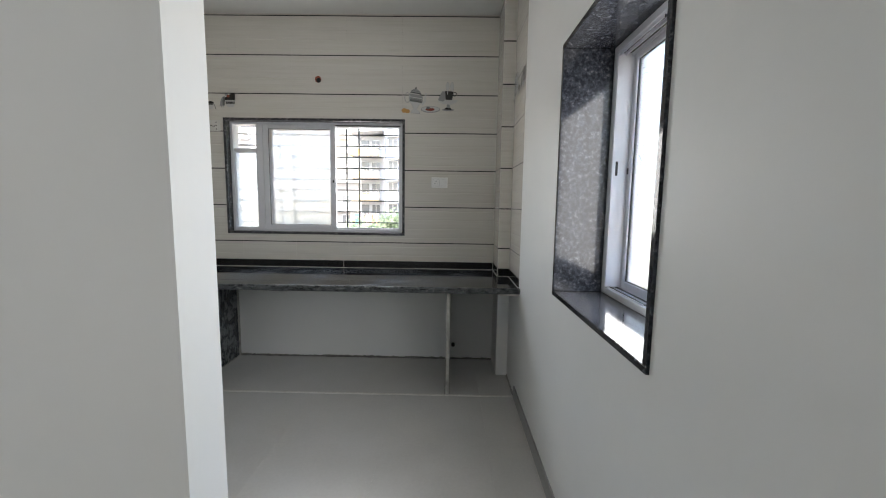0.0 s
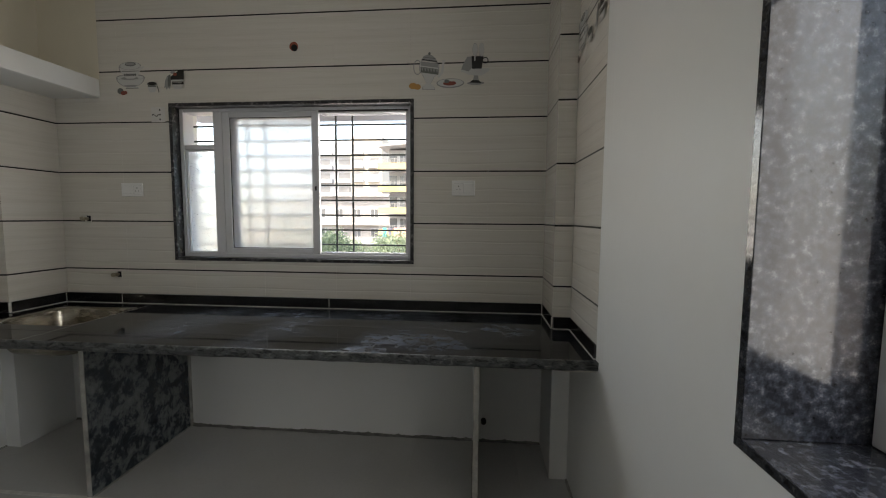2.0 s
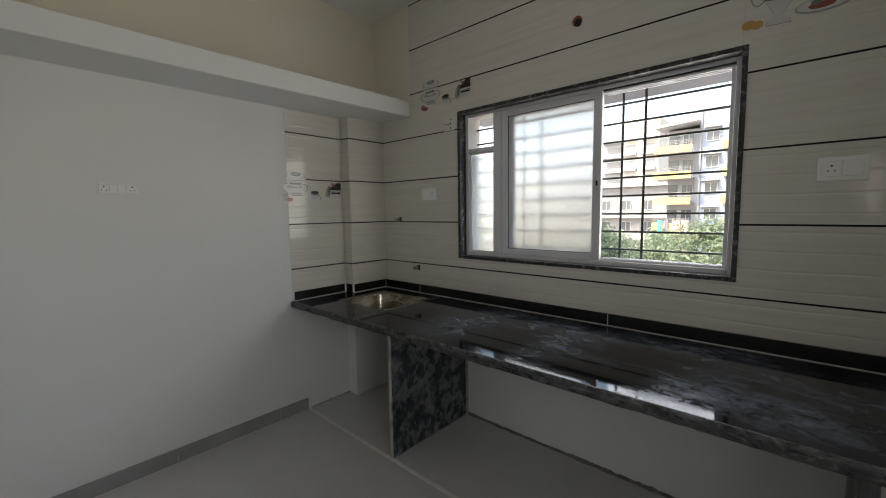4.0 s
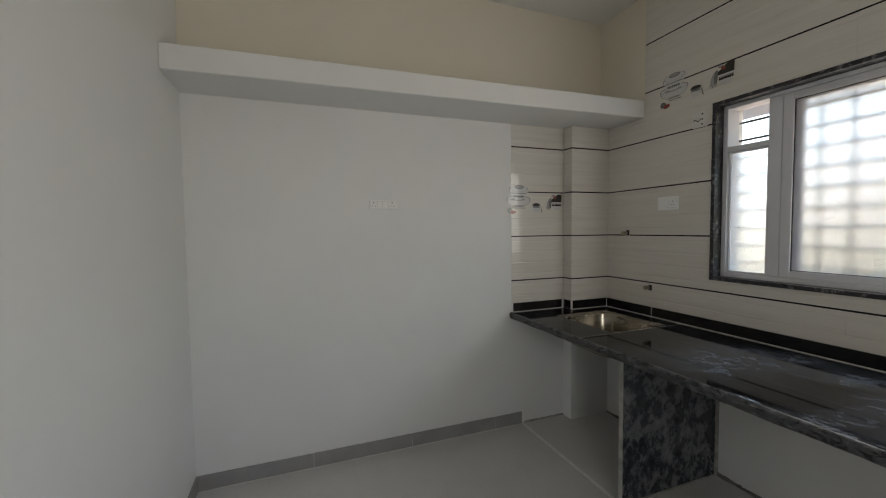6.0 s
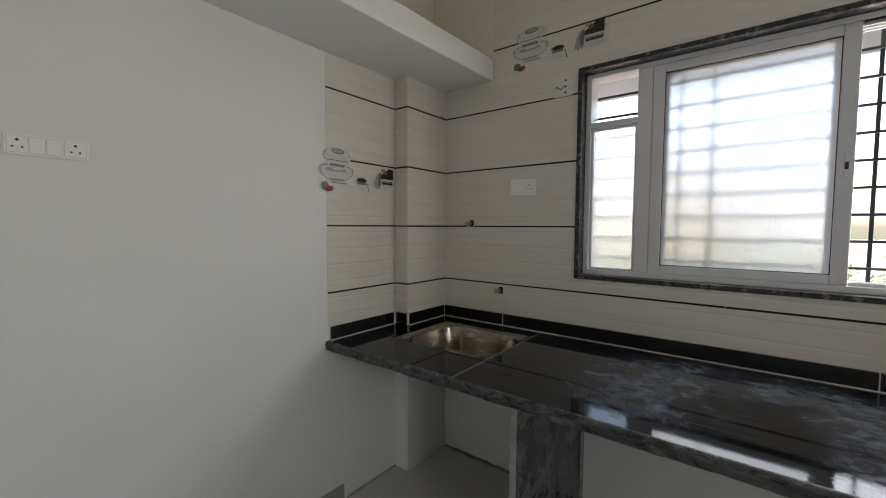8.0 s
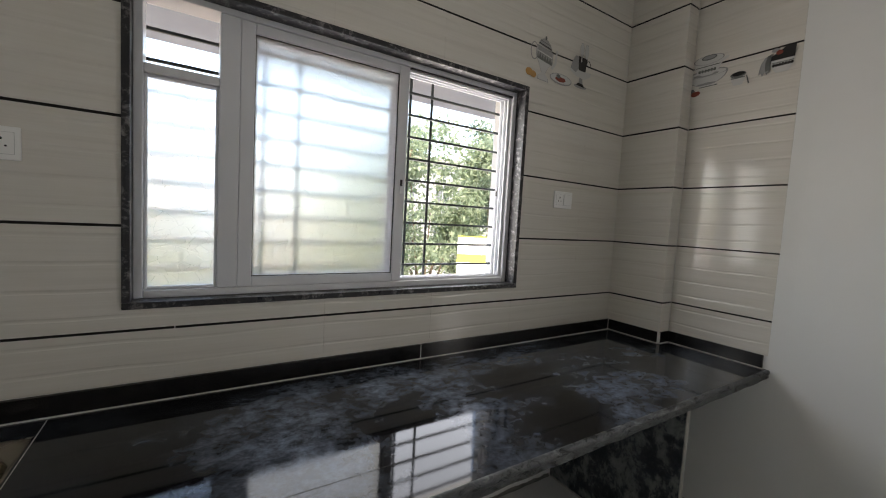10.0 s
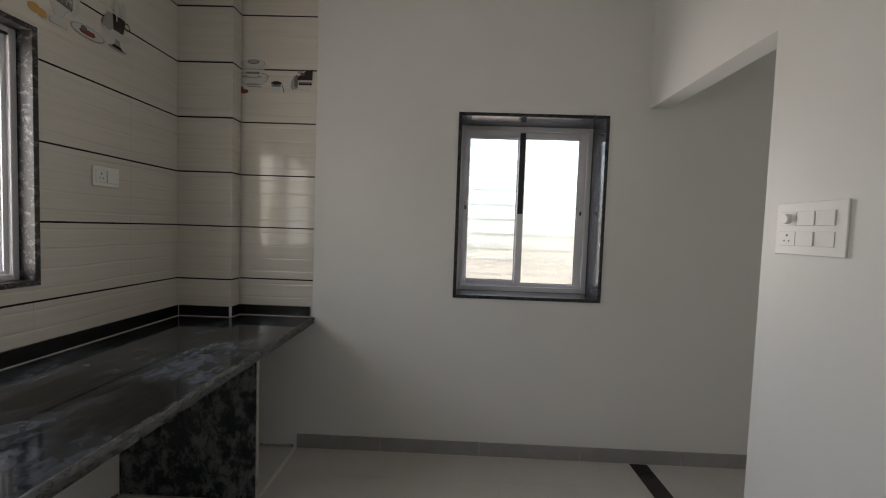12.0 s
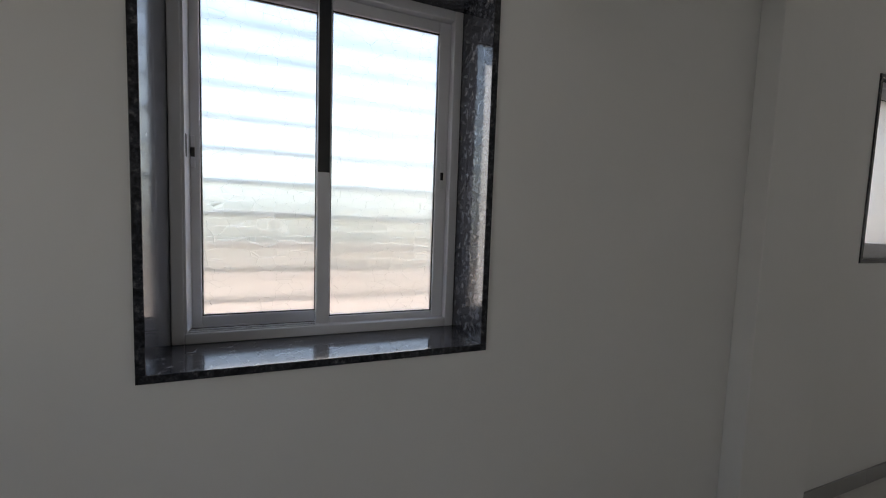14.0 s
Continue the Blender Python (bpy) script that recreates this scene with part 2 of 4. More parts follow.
def box(bm, x0, x1, y0, y1, z0, z1, bevel=0.0, mat=0):
    xs, ys, zs = sorted((x0, x1)), sorted((y0, y1)), sorted((z0, z1))
    v = [bm.verts.new((x, y, z)) for x in xs for y in ys for z in zs]
    faces = [bm.faces.new([v[i] for i in q]) for q in ((0, 1, 3, 2), (4, 6, 7, 5), (0, 4, 5, 1), (2, 3, 7, 6), (0, 2, 6, 4), (1, 5, 7, 3))]
    for f in faces:
        f.material_index = mat
    if bevel:
        edges = list({e for f in faces for e in f.edges})
        bmesh.ops.bevel(bm, geom=edges, offset=bevel, segments=2, affect="EDGES", profile=0.5)
    return bm


def one_box(*a, **k):
    return box(bmesh.new(), *a, **k)


def tube(bm, a, b, r0, r1=None, n=12, caps=True):
    r1 = r0 if r1 is None else r1
    a, b = Vector(a), Vector(b)
    m = Matrix.Translation((a + b) / 2) @ (b - a).to_track_quat("Z", "Y").to_matrix().to_4x4()
    bmesh.ops.create_cone(bm, cap_ends=caps, segments=n, radius1=r0, radius2=r1, depth=(b - a).length, matrix=m)
    return bm


def cuts(u0, u1, v0, v1, holes):
    """Rectangles that fill u0..u1 x v0..v1 but for the holes."""
    us = sorted({u0, u1, *[min(max(h[i], u0), u1) for h in holes for i in (0, 1)]})
    vs = sorted({v0, v1, *[min(max(h[i], v0), v1) for h in holes for i in (2, 3)]})
    out = []
    for a, b in zip(us, us[1:]):
        for c, d in zip(vs, vs[1:]):
            mu, mv = (a + b) / 2, (c + d) / 2
            if not any(h[0] < mu < h[1] and h[2] < mv < h[3] for h in holes):
                out.append((a, b, c, d))
    return out


def turn_east(bm):
    """From a window's own axes (right, outwards, up) to those of the east wall."""
    bmesh.ops.rotate(bm, verts=bm.verts[:], cent=(0, 0, 0), matrix=Matrix.Rotation(radians(-90), 3, "Z"))
    return bm


# ---- the plan ----
W = 3.245            # width of the kitchen; the east wall is x = 0, the north wall y = 0
TOP = 2.88           # ceiling
NWIN = (-2.381, -0.861, 1.090, 2.056)
EWIN = (1.597, 2.465, 0.957, 2.042)      # along -y
SWIN = (4.50, 5.75, 1.20, 2.10)
PY0, PY1, PX = -2.795, -2.690, -0.898       # partition and its free end
COL_E, COL_W = 0.09, 0.09
BACK = -6.6


def structure(name, bm, mat, label=""):
    ob = part(name, bm, mat, None, label)
    ob["kind"] = "structure"
    return ob


bm = bmesh.new()
for a, b, c, d in cuts(-W - 0.25, 0.42, 0, TOP, [NWIN]):
    box(bm, a, b, 0.009, 0.24, c, d)
wall_north = structure("wall_north", bm, PAINT, "white painted plaster wall with cream tiles above the counter")
bm = bmesh.new()
for a, b, c, d in cuts(-0.009, -BACK, 0, TOP, [EWIN, SWIN]):
    box(bm, 0, 0.40, -a, -b, c, d)
wall_east = structure("wall_east", bm, PAINT, "white painted plaster wall with a deep granite-lined window")
wall_west = structure("wall_west", one_box(-W - 0.22, -W, BACK, 0.009, 0, TOP), PAINT, "plain white painted plaster wall under a loft")
# Added wall, out of view: closes the next room and keeps daylight out.
south_bm = bmesh.new()
box(south_bm, -W - 0.22, 0.40, BACK - 0.2, BACK, 0, TOP)
wall_unseen_south = structure("wall_unseen_south", south_bm, PAINT, "unseen plain white wall added to close the next room")
bm = bmesh.new()
box(bm, -W, PX, PY0, PY1, 0, TOP)
box(bm, PX, 0, PY0, PY1, 2.09, TOP)
bmesh.ops.remove_doubles(bm, verts=bm.verts[:], dist=0.0001)
wall_partition = structure("wall_partition", bm, PAINT, "white painted partition wall with a lintel over the kitchen opening")
structure("ceiling", one_box(-W - 0.25, 0.42, BACK - 0.2, 0.24, TOP, TOP + 0.12), CEIL, "plain white painted concrete ceiling")
column_e = structure("wall_column", one_box(-COL_E, 0, -0.31, 0.009, 0, TOP), PAINT, "white plastered corner column, tiled above the counter")
column_w = structure("wall_column", one_box(-W, -W + COL_W, -0.32, 0.009, 0, 2.0975), PAINT, "white plastered corner column, tiled above the counter")
structure("wall_pilaster", one_box(-0.085, 0, -4.06, -3.60, 0, TOP, bevel=0.004), PAINT, "shallow white painted pilaster in the next room")
floor = structure("floor", one_box(-W - 0.22, 0.40, BACK, 0.2, -0.15, -0.006), GROUT, "grey satin tiled floor")

# loft shelf along the west wall
bm = one_box(-W, -2.835, PY1, 0.0, 2.098, 2.210)
for v in bm.verts:
    if v.co.x > -3 and v.co.y < -1:
        v.co.x = -2.915
bmesh.ops.bevel(bm, geom=bm.edges[:], offset=0.006, segments=2, affect="EDGES", profile=0.5)
structure("loft", bm, PAINT, "white painted concrete loft shelf high on the kitchen wall")

# Thin layer over the same wall; its cream tint holds warm bounced light.
WARM_BOUNCE = mottled("wall paint with warm bounce tint", (0.70, 0.655, 0.545), (0.745, 0.70, 0.59), 1.3, (0.5, 0.6), 9.0, 0.2, distance=0.006)
structure("wall_bounce_tint", one_box(-W, -W + 0.003, PY1 + 0.001, 0.0085, 2.2105, TOP), WARM_BOUNCE, "wall above the loft, warm bounced light put into its colour")
structure("wall_bounce_tint", one_box(-W + 0.0035, -2.836, 0.006, 0.0088, 2.2105, TOP), WARM_BOUNCE, "wall above the loft, warm bounced light put into its colour")

# skirting tiles
SK = 0.085


def skirting(name, x0, x1, y0, y1, step=0.6):
    n = 0
    alongx = abs(x1 - x0) > abs(y1 - y0)
    a, b = (min(x0, x1), max(x0, x1)) if alongx else (min(y0, y1), max(y0, y1))
    while a < b - 0.01:
        c = min(a + step, b)
        bm = one_box(a + 0.001, c - 0.001, y0, y1, 0.002, SK, bevel=0.0015) if alongx else one_box(x0, x1, a + 0.001, c - 0.001, 0.002, SK, bevel=0.0015)
        part("skirting_tile", bm, SKIRT, name)
        a = c


for nm, dims in (("east", (-0.010, 0, -3.59, -0.68)), ("west", (-W, -W + 0.010, PY1, -0.68)), ("partition", (-W + 0.01, PX, PY1, PY1 + 0.010)),
                 ("east", (-0.010, 0, BACK, -4.06)), ("pilaster", (-0.095, -0.085, -4.06, -3.60)), ("pilaster", (-0.085, 0, -3.60, -3.59)), ("partition", (-W + 0.01, PX, PY0 - 0.01, PY0))):
    sk = structure("baseboard", one_box(dims[0] + 0.001, dims[1] - 0.001, dims[2] + 0.001, dims[3] - 0.001, 0.0, 0.05), GROUT, "low grey tile skirting with pale grout")
    skirting(sk, *dims)

# pale grout along the skirting and the joint in front of the counter
structure("trim", one_box(-W, 0, -0.684, -0.664, -0.004, 0.003), PALE_GROUT, "rough pale grout joint across the floor")
structure("trim", one_box(-0.014, -0.0105, -2.1, -1.0, -0.004, 0.004), GROUT, "pale grout at the skirting")
structure("trim", one_box(-W + 0.0105, -W + 0.014, -2.6, -0.7, -0.004, 0.004), GROUT, "pale grout at the skirting")


def bead(a, b, y, reach, height, mat, label, alongx=True, seed=1.0):
    """An uneven smear of mortar where a wall meets the floor: a ragged top edge and foot."""
    bm = bmesh.new()
    n = max(2, int((b - a) / 0.012))
    rows = []
    for i in range(n + 1):
        u = a + (b - a) * i / n
        k = 0.55 + 0.9 * abs(noise.noise((u * 7, seed, 0.3))) + 0.9 * abs(noise.noise((u * 38, seed, 5.3)))
        q = 0.6 + 1.2 * abs(noise.noise((u * 9, seed, 9.1)))
        pts = ((0.0, 0.0), (reach * q, 0.0), (reach * q * 0.5, height * k * 0.4), (0.0008, height * k))
        rows.append([bm.verts.new((u, y - d, 0.0005 + z) if alongx else (y - d, u, 0.0005 + z)) for d, z in pts])
    for p, q in zip(rows, rows[1:]):
        for j in (1, 2):
            bm.faces.new((p[j], p[j + 1], q[j + 1], q[j]))
    bmesh.ops.recalc_face_normals(bm, faces=bm.faces[:])
    return structure("trim", bm, mat, label)


bead(-3.15, -2.36, 0.009, 0.012, 0.014, GRIME, "rough dark mortar smear along the wall's foot", seed=2.0)
bead(-2.32, -0.50, 0.009, 0.012, 0.016, GRIME, "rough dark mortar smear along the wall's foot", seed=3.0)
bead(-0.46, -0.09, 0.009, 0.012, 0.014, GRIME, "rough dark mortar smear along the wall's foot", seed=4.0)
bead(-0.660, -0.322, -W, -0.012, 0.012, MORTAR, "rough grey mortar along the wall's foot", False, seed=5.0)
bead(-0.660, -0.312, 0.0, 0.012, 0.012, MORTAR, "rough grey mortar along the wall's foot", False, seed=6.0)
structure("threshold", one_box(PX - 0.004, -0.012, -2.788, -2.685, -0.004, 0.003, bevel=0.001), SPLASH, "polished black granite threshold strip in the floor")

# ---- openings lined with granite ----
def liner(u0, u1, z0, z1, w0, w1, mat, t=0.02, east=False, name="window_trim"):
    root = structure(name, (turn_east if east else (lambda q: q))(one_box(u0, u1, w0, w1, z0, z0 + t, bevel=0.0015)), mat, "polished flecked dark granite lining round the window")
    for bm in (one_box(u0, u1, w0, w1, z1 - t, z1, bevel=0.0015), one_box(u0, u0 + t, w0, w1, z0 + t + 0.0005, z1 - t - 0.0005, bevel=0.0015),
               one_box(u1 - t, u1, w0, w1, z0 + t + 0.0005, z1 - t - 0.0005, bevel=0.0015)):
        part("granite_slab", turn_east(bm) if east else bm, mat, root)
    return root


liner(*NWIN[:2], *NWIN[2:], -0.009, 0.09, CHALKED)
liner(*EWIN[:2], *EWIN[2:], -0.009, 0.33, GRANITE, east=True)
liner(*SWIN[:2], *SWIN[2:], -0.006, 0.10, GRANITE, east=True)


def bars4(u0, u1, z0, z1, w0, w1, t, bevel=0.003, left=None, right=None, top=None, bottom=None):
    bm = bmesh.new()
    l, r, tp, bt = left or t, right or t, top or t, bottom or t
    box(bm, u0, u0 + l, w0, w1, z0, z1, bevel)
    box(bm, u1 - r, u1, w0, w1, z0, z1, bevel)
    box(bm, u0 + l + 0.0003, u1 - r - 0.0003, w0, w1, z0, z0 + bt, bevel)
    box(bm, u0 + l + 0.0003, u1 - r - 0.0003, w0, w1, z1 - tp, z1, bevel)
    return bm


def pane(parent, name, u0, u1, z0, z1, w, mat, east, label=""):
    bm = one_box(u0, u1, w, w + 0.005, z0, z1)
    ob = part(name, turn_east(bm) if east else bm, mat, parent, label)
    ob.visible_shadow = False
    return ob


def sash(parent, u0, u1, z0, z1, w0, stile, east, mat, lock_u=None, lock_z=1.5, rail=None, glazed=True):
    fix = turn_east if east else (lambda q: q)
    rail = rail or stile
    s = part("sash", fix(bars4(u0, u1, z0, z1, w0, w0 + 0.028, stile, 0.003, top=rail, bottom=rail)), UPVC, parent, "white sliding window sash")
    if glazed:
        part("gasket", fix(bars4(u0 + stile - 0.001, u1 - stile + 0.001, z0 + rail - 0.001, z1 - rail + 0.001, w0 + 0.008, w0 + 0.020, 0.0035, 0)), GASKET, s)
    if glazed:
        pane(s, "pane", u0 + stile, u1 - stile, z0 + rail, z1 - rail, w0 + 0.012, mat, east, "embossed frosted glass pane")
    if lock_u is not None:
        part("lock", fix(one_box(lock_u - 0.006, lock_u + 0.006, w0 - 0.0035, w0 + 0.002, lock_z - 0.045, lock_z + 0.045, bevel=0.002)), UPVC, s)
        part("latch", fix(one_box(lock_u - 0.005, lock_u + 0.005, w0 - 0.006, w0 - 0.001, lock_z - 0.014, lock_z + 0.012, bevel=0.001)), GASKET, s, "small black window latch")
    return s


# north window: a fixed light with a vent above it, one sliding sash, and the open half with its tracks
n0, n1, nz0, nz1 = -2.361, -0.881, 1.110, 2.036
win = structure("window_1", bars4(n0, n1, nz0, nz1, 0.030, 0.125, 0.024, 0.003, top=0.020, bottom=0.024), UPVC, "white framed sliding window with one frosted sash and one half open")
part("mullion", one_box(-2.140, -2.082, 0.032, 0.120, nz0 + 0.0245, nz1 - 0.0205, bevel=0.003), UPVC, win)
part("transom", one_box(n0 + 0.0245, -2.1405, 0.034, 0.100, 1.787, 1.815, bevel=0.003), UPVC, win)
pane(win, "pane", n0 + 0.024, -2.1405, nz0 + 0.024, 1.787, 0.062, FROST, False, "fixed embossed frosted pane")
part("glazing_bead", bars4(n0 + 0.0245, -2.1405, nz0 + 0.0245, 1.7865, 0.046, 0.058, 0.009, 0.002), UPVC, win)
sash(win, -2.081, -1.462, nz0 + 0.0245, nz1 - 0.0205, 0.036, 0.044, False, FROST_SOFT, -1.482, 1.545, rail=0.034)
sash(win, -2.060, -1.485, nz0 + 0.0245, nz1 - 0.0205, 0.084, 0.036, False, FROST_SOFT, glazed=False)
for w in (0.046, 0.074, 0.102):
    part("track", one_box(-1.460, n1 - 0.024, w, w + 0.005, nz1 - 0.036, nz1 - 0.0200, bevel=0), UPVC, win)
    part("track", one_box(-1.460, n1 - 0.024, w, w + 0.005, nz0 + 0.0240, nz0 + 0.036, bevel=0), UPVC, win)
    part("track", one_box(n1 - 0.040, n1 - 0.0240, w, w + 0.005, nz0 + 0.0365, nz1 - 0.0365, bevel=0), UPVC, win)
for w in (0.052, 0.080, 0.108):
    part("groove", one_box(-1.460, n1 - 0.025, w, w + 0.016, nz1 - 0.0215, nz1 - 0.0202), GASKET, win)
part("rail", one_box(-1.460, n1 - 0.024, 0.034, 0.044, nz1 - 0.0285, nz1 - 0.0202, bevel=0.001), GASKET, win)
part("latch", one_box(n1 - 0.043, n1 - 0.040, 0.088, 0.098, 1.535, 1.560, bevel=0.001), GASKET, win, "small black latch keeper")
win.location.y += 0.022

# east window: two sliding sashes deep in the wall
e0, e1, ez0, ez1 = EWIN[0] + 0.02, EWIN[1] - 0.02, EWIN[2] + 0.02, EWIN[3] - 0.02
win = structure("window_2", turn_east(bars4(e0, e1, ez0, ez1, 0.205, 0.325, 0.030, 0.003)), UPVC, "white framed window with two frosted sliding sashes")
sash(win, e0 + 0.0305, 2.022, ez0 + 0.0305, ez1 - 0.0305, 0.276, 0.030, True, FROST, e0 + 0.043, 1.510)
sash(win, 1.992, e1 - 0.0305, ez0 + 0.014, ez1 - 0.0305, 0.232, 0.040, True, FROST, e1 - 0.050, 1.490, rail=0.036)
# Dark thin strip over the stile's upper half; below it the stile stays white.
part("interlock", turn_east(one_box(1.994, 2.028, 0.2300, 0.2317, 1.475, ez1 - 0.034)), INTERLOCK, win, "dark strip on the upper half of the sash's meeting stile")
part("side_track", turn_east(one_box(e0 + 0.0302, e0 + 0.036, 0.2080, 0.2750, ez0 + 0.0302, ez1 - 0.0302)), UPVC, win)
for w in (0.212, 0.236, 0.266):
    part("track", turn_east(one_box(e0 + 0.0365, 1.990, w, w + 0.004, ez0 + 0.0300, ez0 + 0.034)), UPVC, win)
    part("track", turn_east(one_box(e0 + 0.0365, 1.990, w, w + 0.004, ez1 - 0.042, ez1 - 0.0300)), UPVC, win)
part("latch", turn_east(one_box(e0 + 0.034, e0 + 0.0375, 0.222, 0.232, 1.49, 1.55)), GASKET, win, "small black latch keeper")
for w in (0.2175, 0.2465):
    part("groove", turn_east(one_box(e0 + 0.0365, 1.990, w, w + 0.014, ez0 + 0.0300, ez0 + 0.0312)), GASKET, win)
    part("groove", turn_east(one_box(e0 + 0.0365, 1.990, w, w + 0.014, ez1 - 0.0312, ez1 - 0.0300)), GASKET, win)

# window of the next room
s0, s1, sz0, sz1 = SWIN[0] + 0.02, SWIN[1] - 0.02, SWIN[2] + 0.02, SWIN[3] - 0.02
win = structure("window_3", turn_east(bars4(s0, s1, sz0, sz1, 0.02, 0.11, 0.03, 0.003)), UPVC, "white framed sliding window of the next room")
sash(win, s0 + 0.028, (s0 + s1) / 2 + 0.02, sz0 + 0.028, sz1 - 0.028, 0.030, 0.045, True, FROST_SOFT)
sash(win, (s0 + s1) / 2 - 0.02, s1 - 0.028, sz0 + 0.028, sz1 - 0.028, 0.066, 0.045, True, FROST_SOFT)


# iron grilles outside
def grille(u0, u1, z0, z1, w, zs, us, east, label):
    g = thing("window_grille", (0, w, z0) if not east else (w, -u0, z0), label, "window grille", "window grilles")
    fix = turn_east if east else (lambda q: q)
    for z in zs:
        part("bar", fix(one_box(u0, u1, w, w + 0.010, z - 0.005, z + 0.005, bevel=0.001)), BAR, g)
    for u in us:
        part("upright", fix(one_box(u - 0.006, u + 0.006, w + 0.0105, w + 0.0145, z0, z1)), BAR, g)
    return g


grille(-2.381, -0.861, 1.09, 2.056, 0.165, [1.953 - 0.0955 * i for i in range(-1, 10)], [-1.99, -1.87, -1.395, -1.285], False, "dark painted iron bars outside the kitchen window")
grille(EWIN[0], EWIN[1], EWIN[2], EWIN[3], 0.385, [1.542 + 0.0970 * i for i in range(-5, 5)], [], True, "dark painted iron bars outside the frosted window")
grille(SWIN[0], SWIN[1], SWIN[2], SWIN[3], 0.20, [1.28 + 0.0935 * i for i in range(0, 9)], [4.9, 5.3], True, "dark painted iron bars outside the next room's window")
structure("sunshade", one_box(-2.75, -0.42, 0.24, 0.80, 2.125, 2.20, bevel=0.006), SHADE_PAINT, "grey painted concrete sunshade over the window")

# ---- counter ----
CT, CB, CF = 0.806, 0.766, -0.772
counter = thing("worktop", (-W, -0.77, CB), "black granite kitchen worktop, chalky residue with painted-in glare, rough front edge", "worktop")
SX0, SX1, SY0, SY1 = -3.060, -2.540, -0.538, -0.100      # cutout for the sink
bm = bmesh.new()
for a, b, c, d in cuts(-W, -2.536, CF + 0.012, 0.008, [(SX0, SX1, SY0, SY1), (-W - 1, -W + COL_W, -0.32, 1)]):
    box(bm, a, b, c, d, CB, CT)
bmesh.ops.remove_doubles(bm, verts=bm.verts[:], dist=0.0001)
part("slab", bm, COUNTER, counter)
bm = bmesh.new()
for a, b, c, d in cuts(-2.534, 0, CF + 0.012, 0.008, [(-COL_E, 1, -0.31, 1)]):
    box(bm, a, b, c, d, CB, CT)
bmesh.ops.remove_doubles(bm, verts=bm.verts[:], dist=0.0001)
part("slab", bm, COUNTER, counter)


def rough_nosing(x0, x1):
    bm = bmesh.new()
    n = int((x1 - x0) / 0.012)
    prof = [(0.012, 0.0), (0.004, 0.0), (0.0, -0.005), (-0.003, -0.014), (0.001, -0.024), (-0.001, -0.034), (0.004, -0.041), (0.012, -0.041)]
    rows = []
    for i in range(n + 1):
        x = x0 + (x1 - x0) * i / n
        row = []
        for j, (dy, dz) in enumerate(prof):
            k = 0.0 if j in (0, 7) else noise.noise((x * 9, j * 1.7, 3.1)) * 0.0035 + noise.noise((x * 40, j * 2.3, 7.7)) * 0.0015
            row.append(bm.verts.new((x, CF + dy + k, CT + dz + (k * 0.6 if j > 1 else 0))))
        rows.append(row)
    for p, q in zip(rows, rows[1:]):
        for j in range(7):
            bm.faces.new((p[j], p[j + 1], q[j + 1], q[j]))
    bmesh.ops.recalc_face_normals(bm, faces=bm.faces[:])
    return bm


part("nosing", rough_nosing(-W, 0.0), EDGE, counter, "chipped unpolished granite front edge", smooth=True)
part("scribed_groove", one_box(-2.99, -1.70, -0.6212, -0.6198, CT - 0.001, CT + 0.0003), HOLE, counter)
part("joint", one_box(-2.5353, -2.5345, CF + 0.012, -0.02, CB, CT + 0.0004), GROUT, counter)

splash = thing("splashback", (-W, 0, CT), "low polished black granite upstand with white joints", "upstand")
SZ = 0.868
for a, b in ((-W + COL_W + 0.012, -2.755), (-2.752, -1.386), (-1.383, -COL_E - 0.012)):
    part("strip", one_box(a, b, -0.012, 0.0005, CT + 0.003, SZ, bevel=0.001), SPLASH, splash)
part("strip", one_box(-W + COL_W, -W + COL_W + 0.0105, -0.318, -0.0, CT + 0.003, SZ, bevel=0.001), SPLASH, splash)
part("strip", one_box(-W + 0.002, -W + COL_W, -0.331, -0.3195, CT + 0.003, SZ, bevel=0.001), SPLASH, splash)
part("strip", one_box(-W, -W + 0.012, -0.745, -0.333, CT + 0.003, SZ, bevel=0.001), SPLASH, splash)
part("strip", one_box(-COL_E - 0.0105, -COL_E, -0.308, -0.0, CT + 0.003, SZ, bevel=0.001), SPLASH, splash)
part("strip", one_box(-COL_E, -0.002, -0.321, -0.3095, CT + 0.003, SZ, bevel=0.001), SPLASH, splash)
part("strip", one_box(-0.012, 0, -0.745, -0.323, CT + 0.003, SZ, bevel=0.001), SPLASH, splash)
bm = bmesh.new()
box(bm, -W + COL_W + 0.0, -COL_E, -0.0145, -0.001, CT, CT + 0.004)
box(bm, -W + COL_W, -W + COL_W + 0.0135, -0.318, -0.015, CT, CT + 0.004)
box(bm, -COL_E - 0.0135, -COL_E, -0.310, -0.015, CT, CT + 0.004)
box(bm, -COL_E, -0.002, -0.3245, -0.3105, CT, CT + 0.004)
box(bm, -0.0145, 0, -0.75, -0.325, CT, CT + 0.004)
box(bm, -W, -W + 0.0145, -0.75, -0.335, CT, CT + 0.004)
for x in (-2.7535, -1.3845):
    box(bm, x - 0.0015, x + 0.0015, -0.0125, 0, CT + 0.004, SZ)
for x in (-W + COL_W + 0.0115, -COL_E - 0.0115):
    box(bm, x - 0.002, x + 0.002, -0.0135, 0, CT + 0.004, SZ)
for x, y in ((-COL_E - 0.009, -0.3105), (-0.0025, -0.3225), (-W + COL_W + 0.009, -0.3205), (-W + 0.0125, -0.332)):
    box(bm, x - 0.0025, x + 0.0025, y - 0.0125, y + 0.001, CT + 0.004, SZ)
part("grout", bm, GROUT, splash, "rough white grout lines")

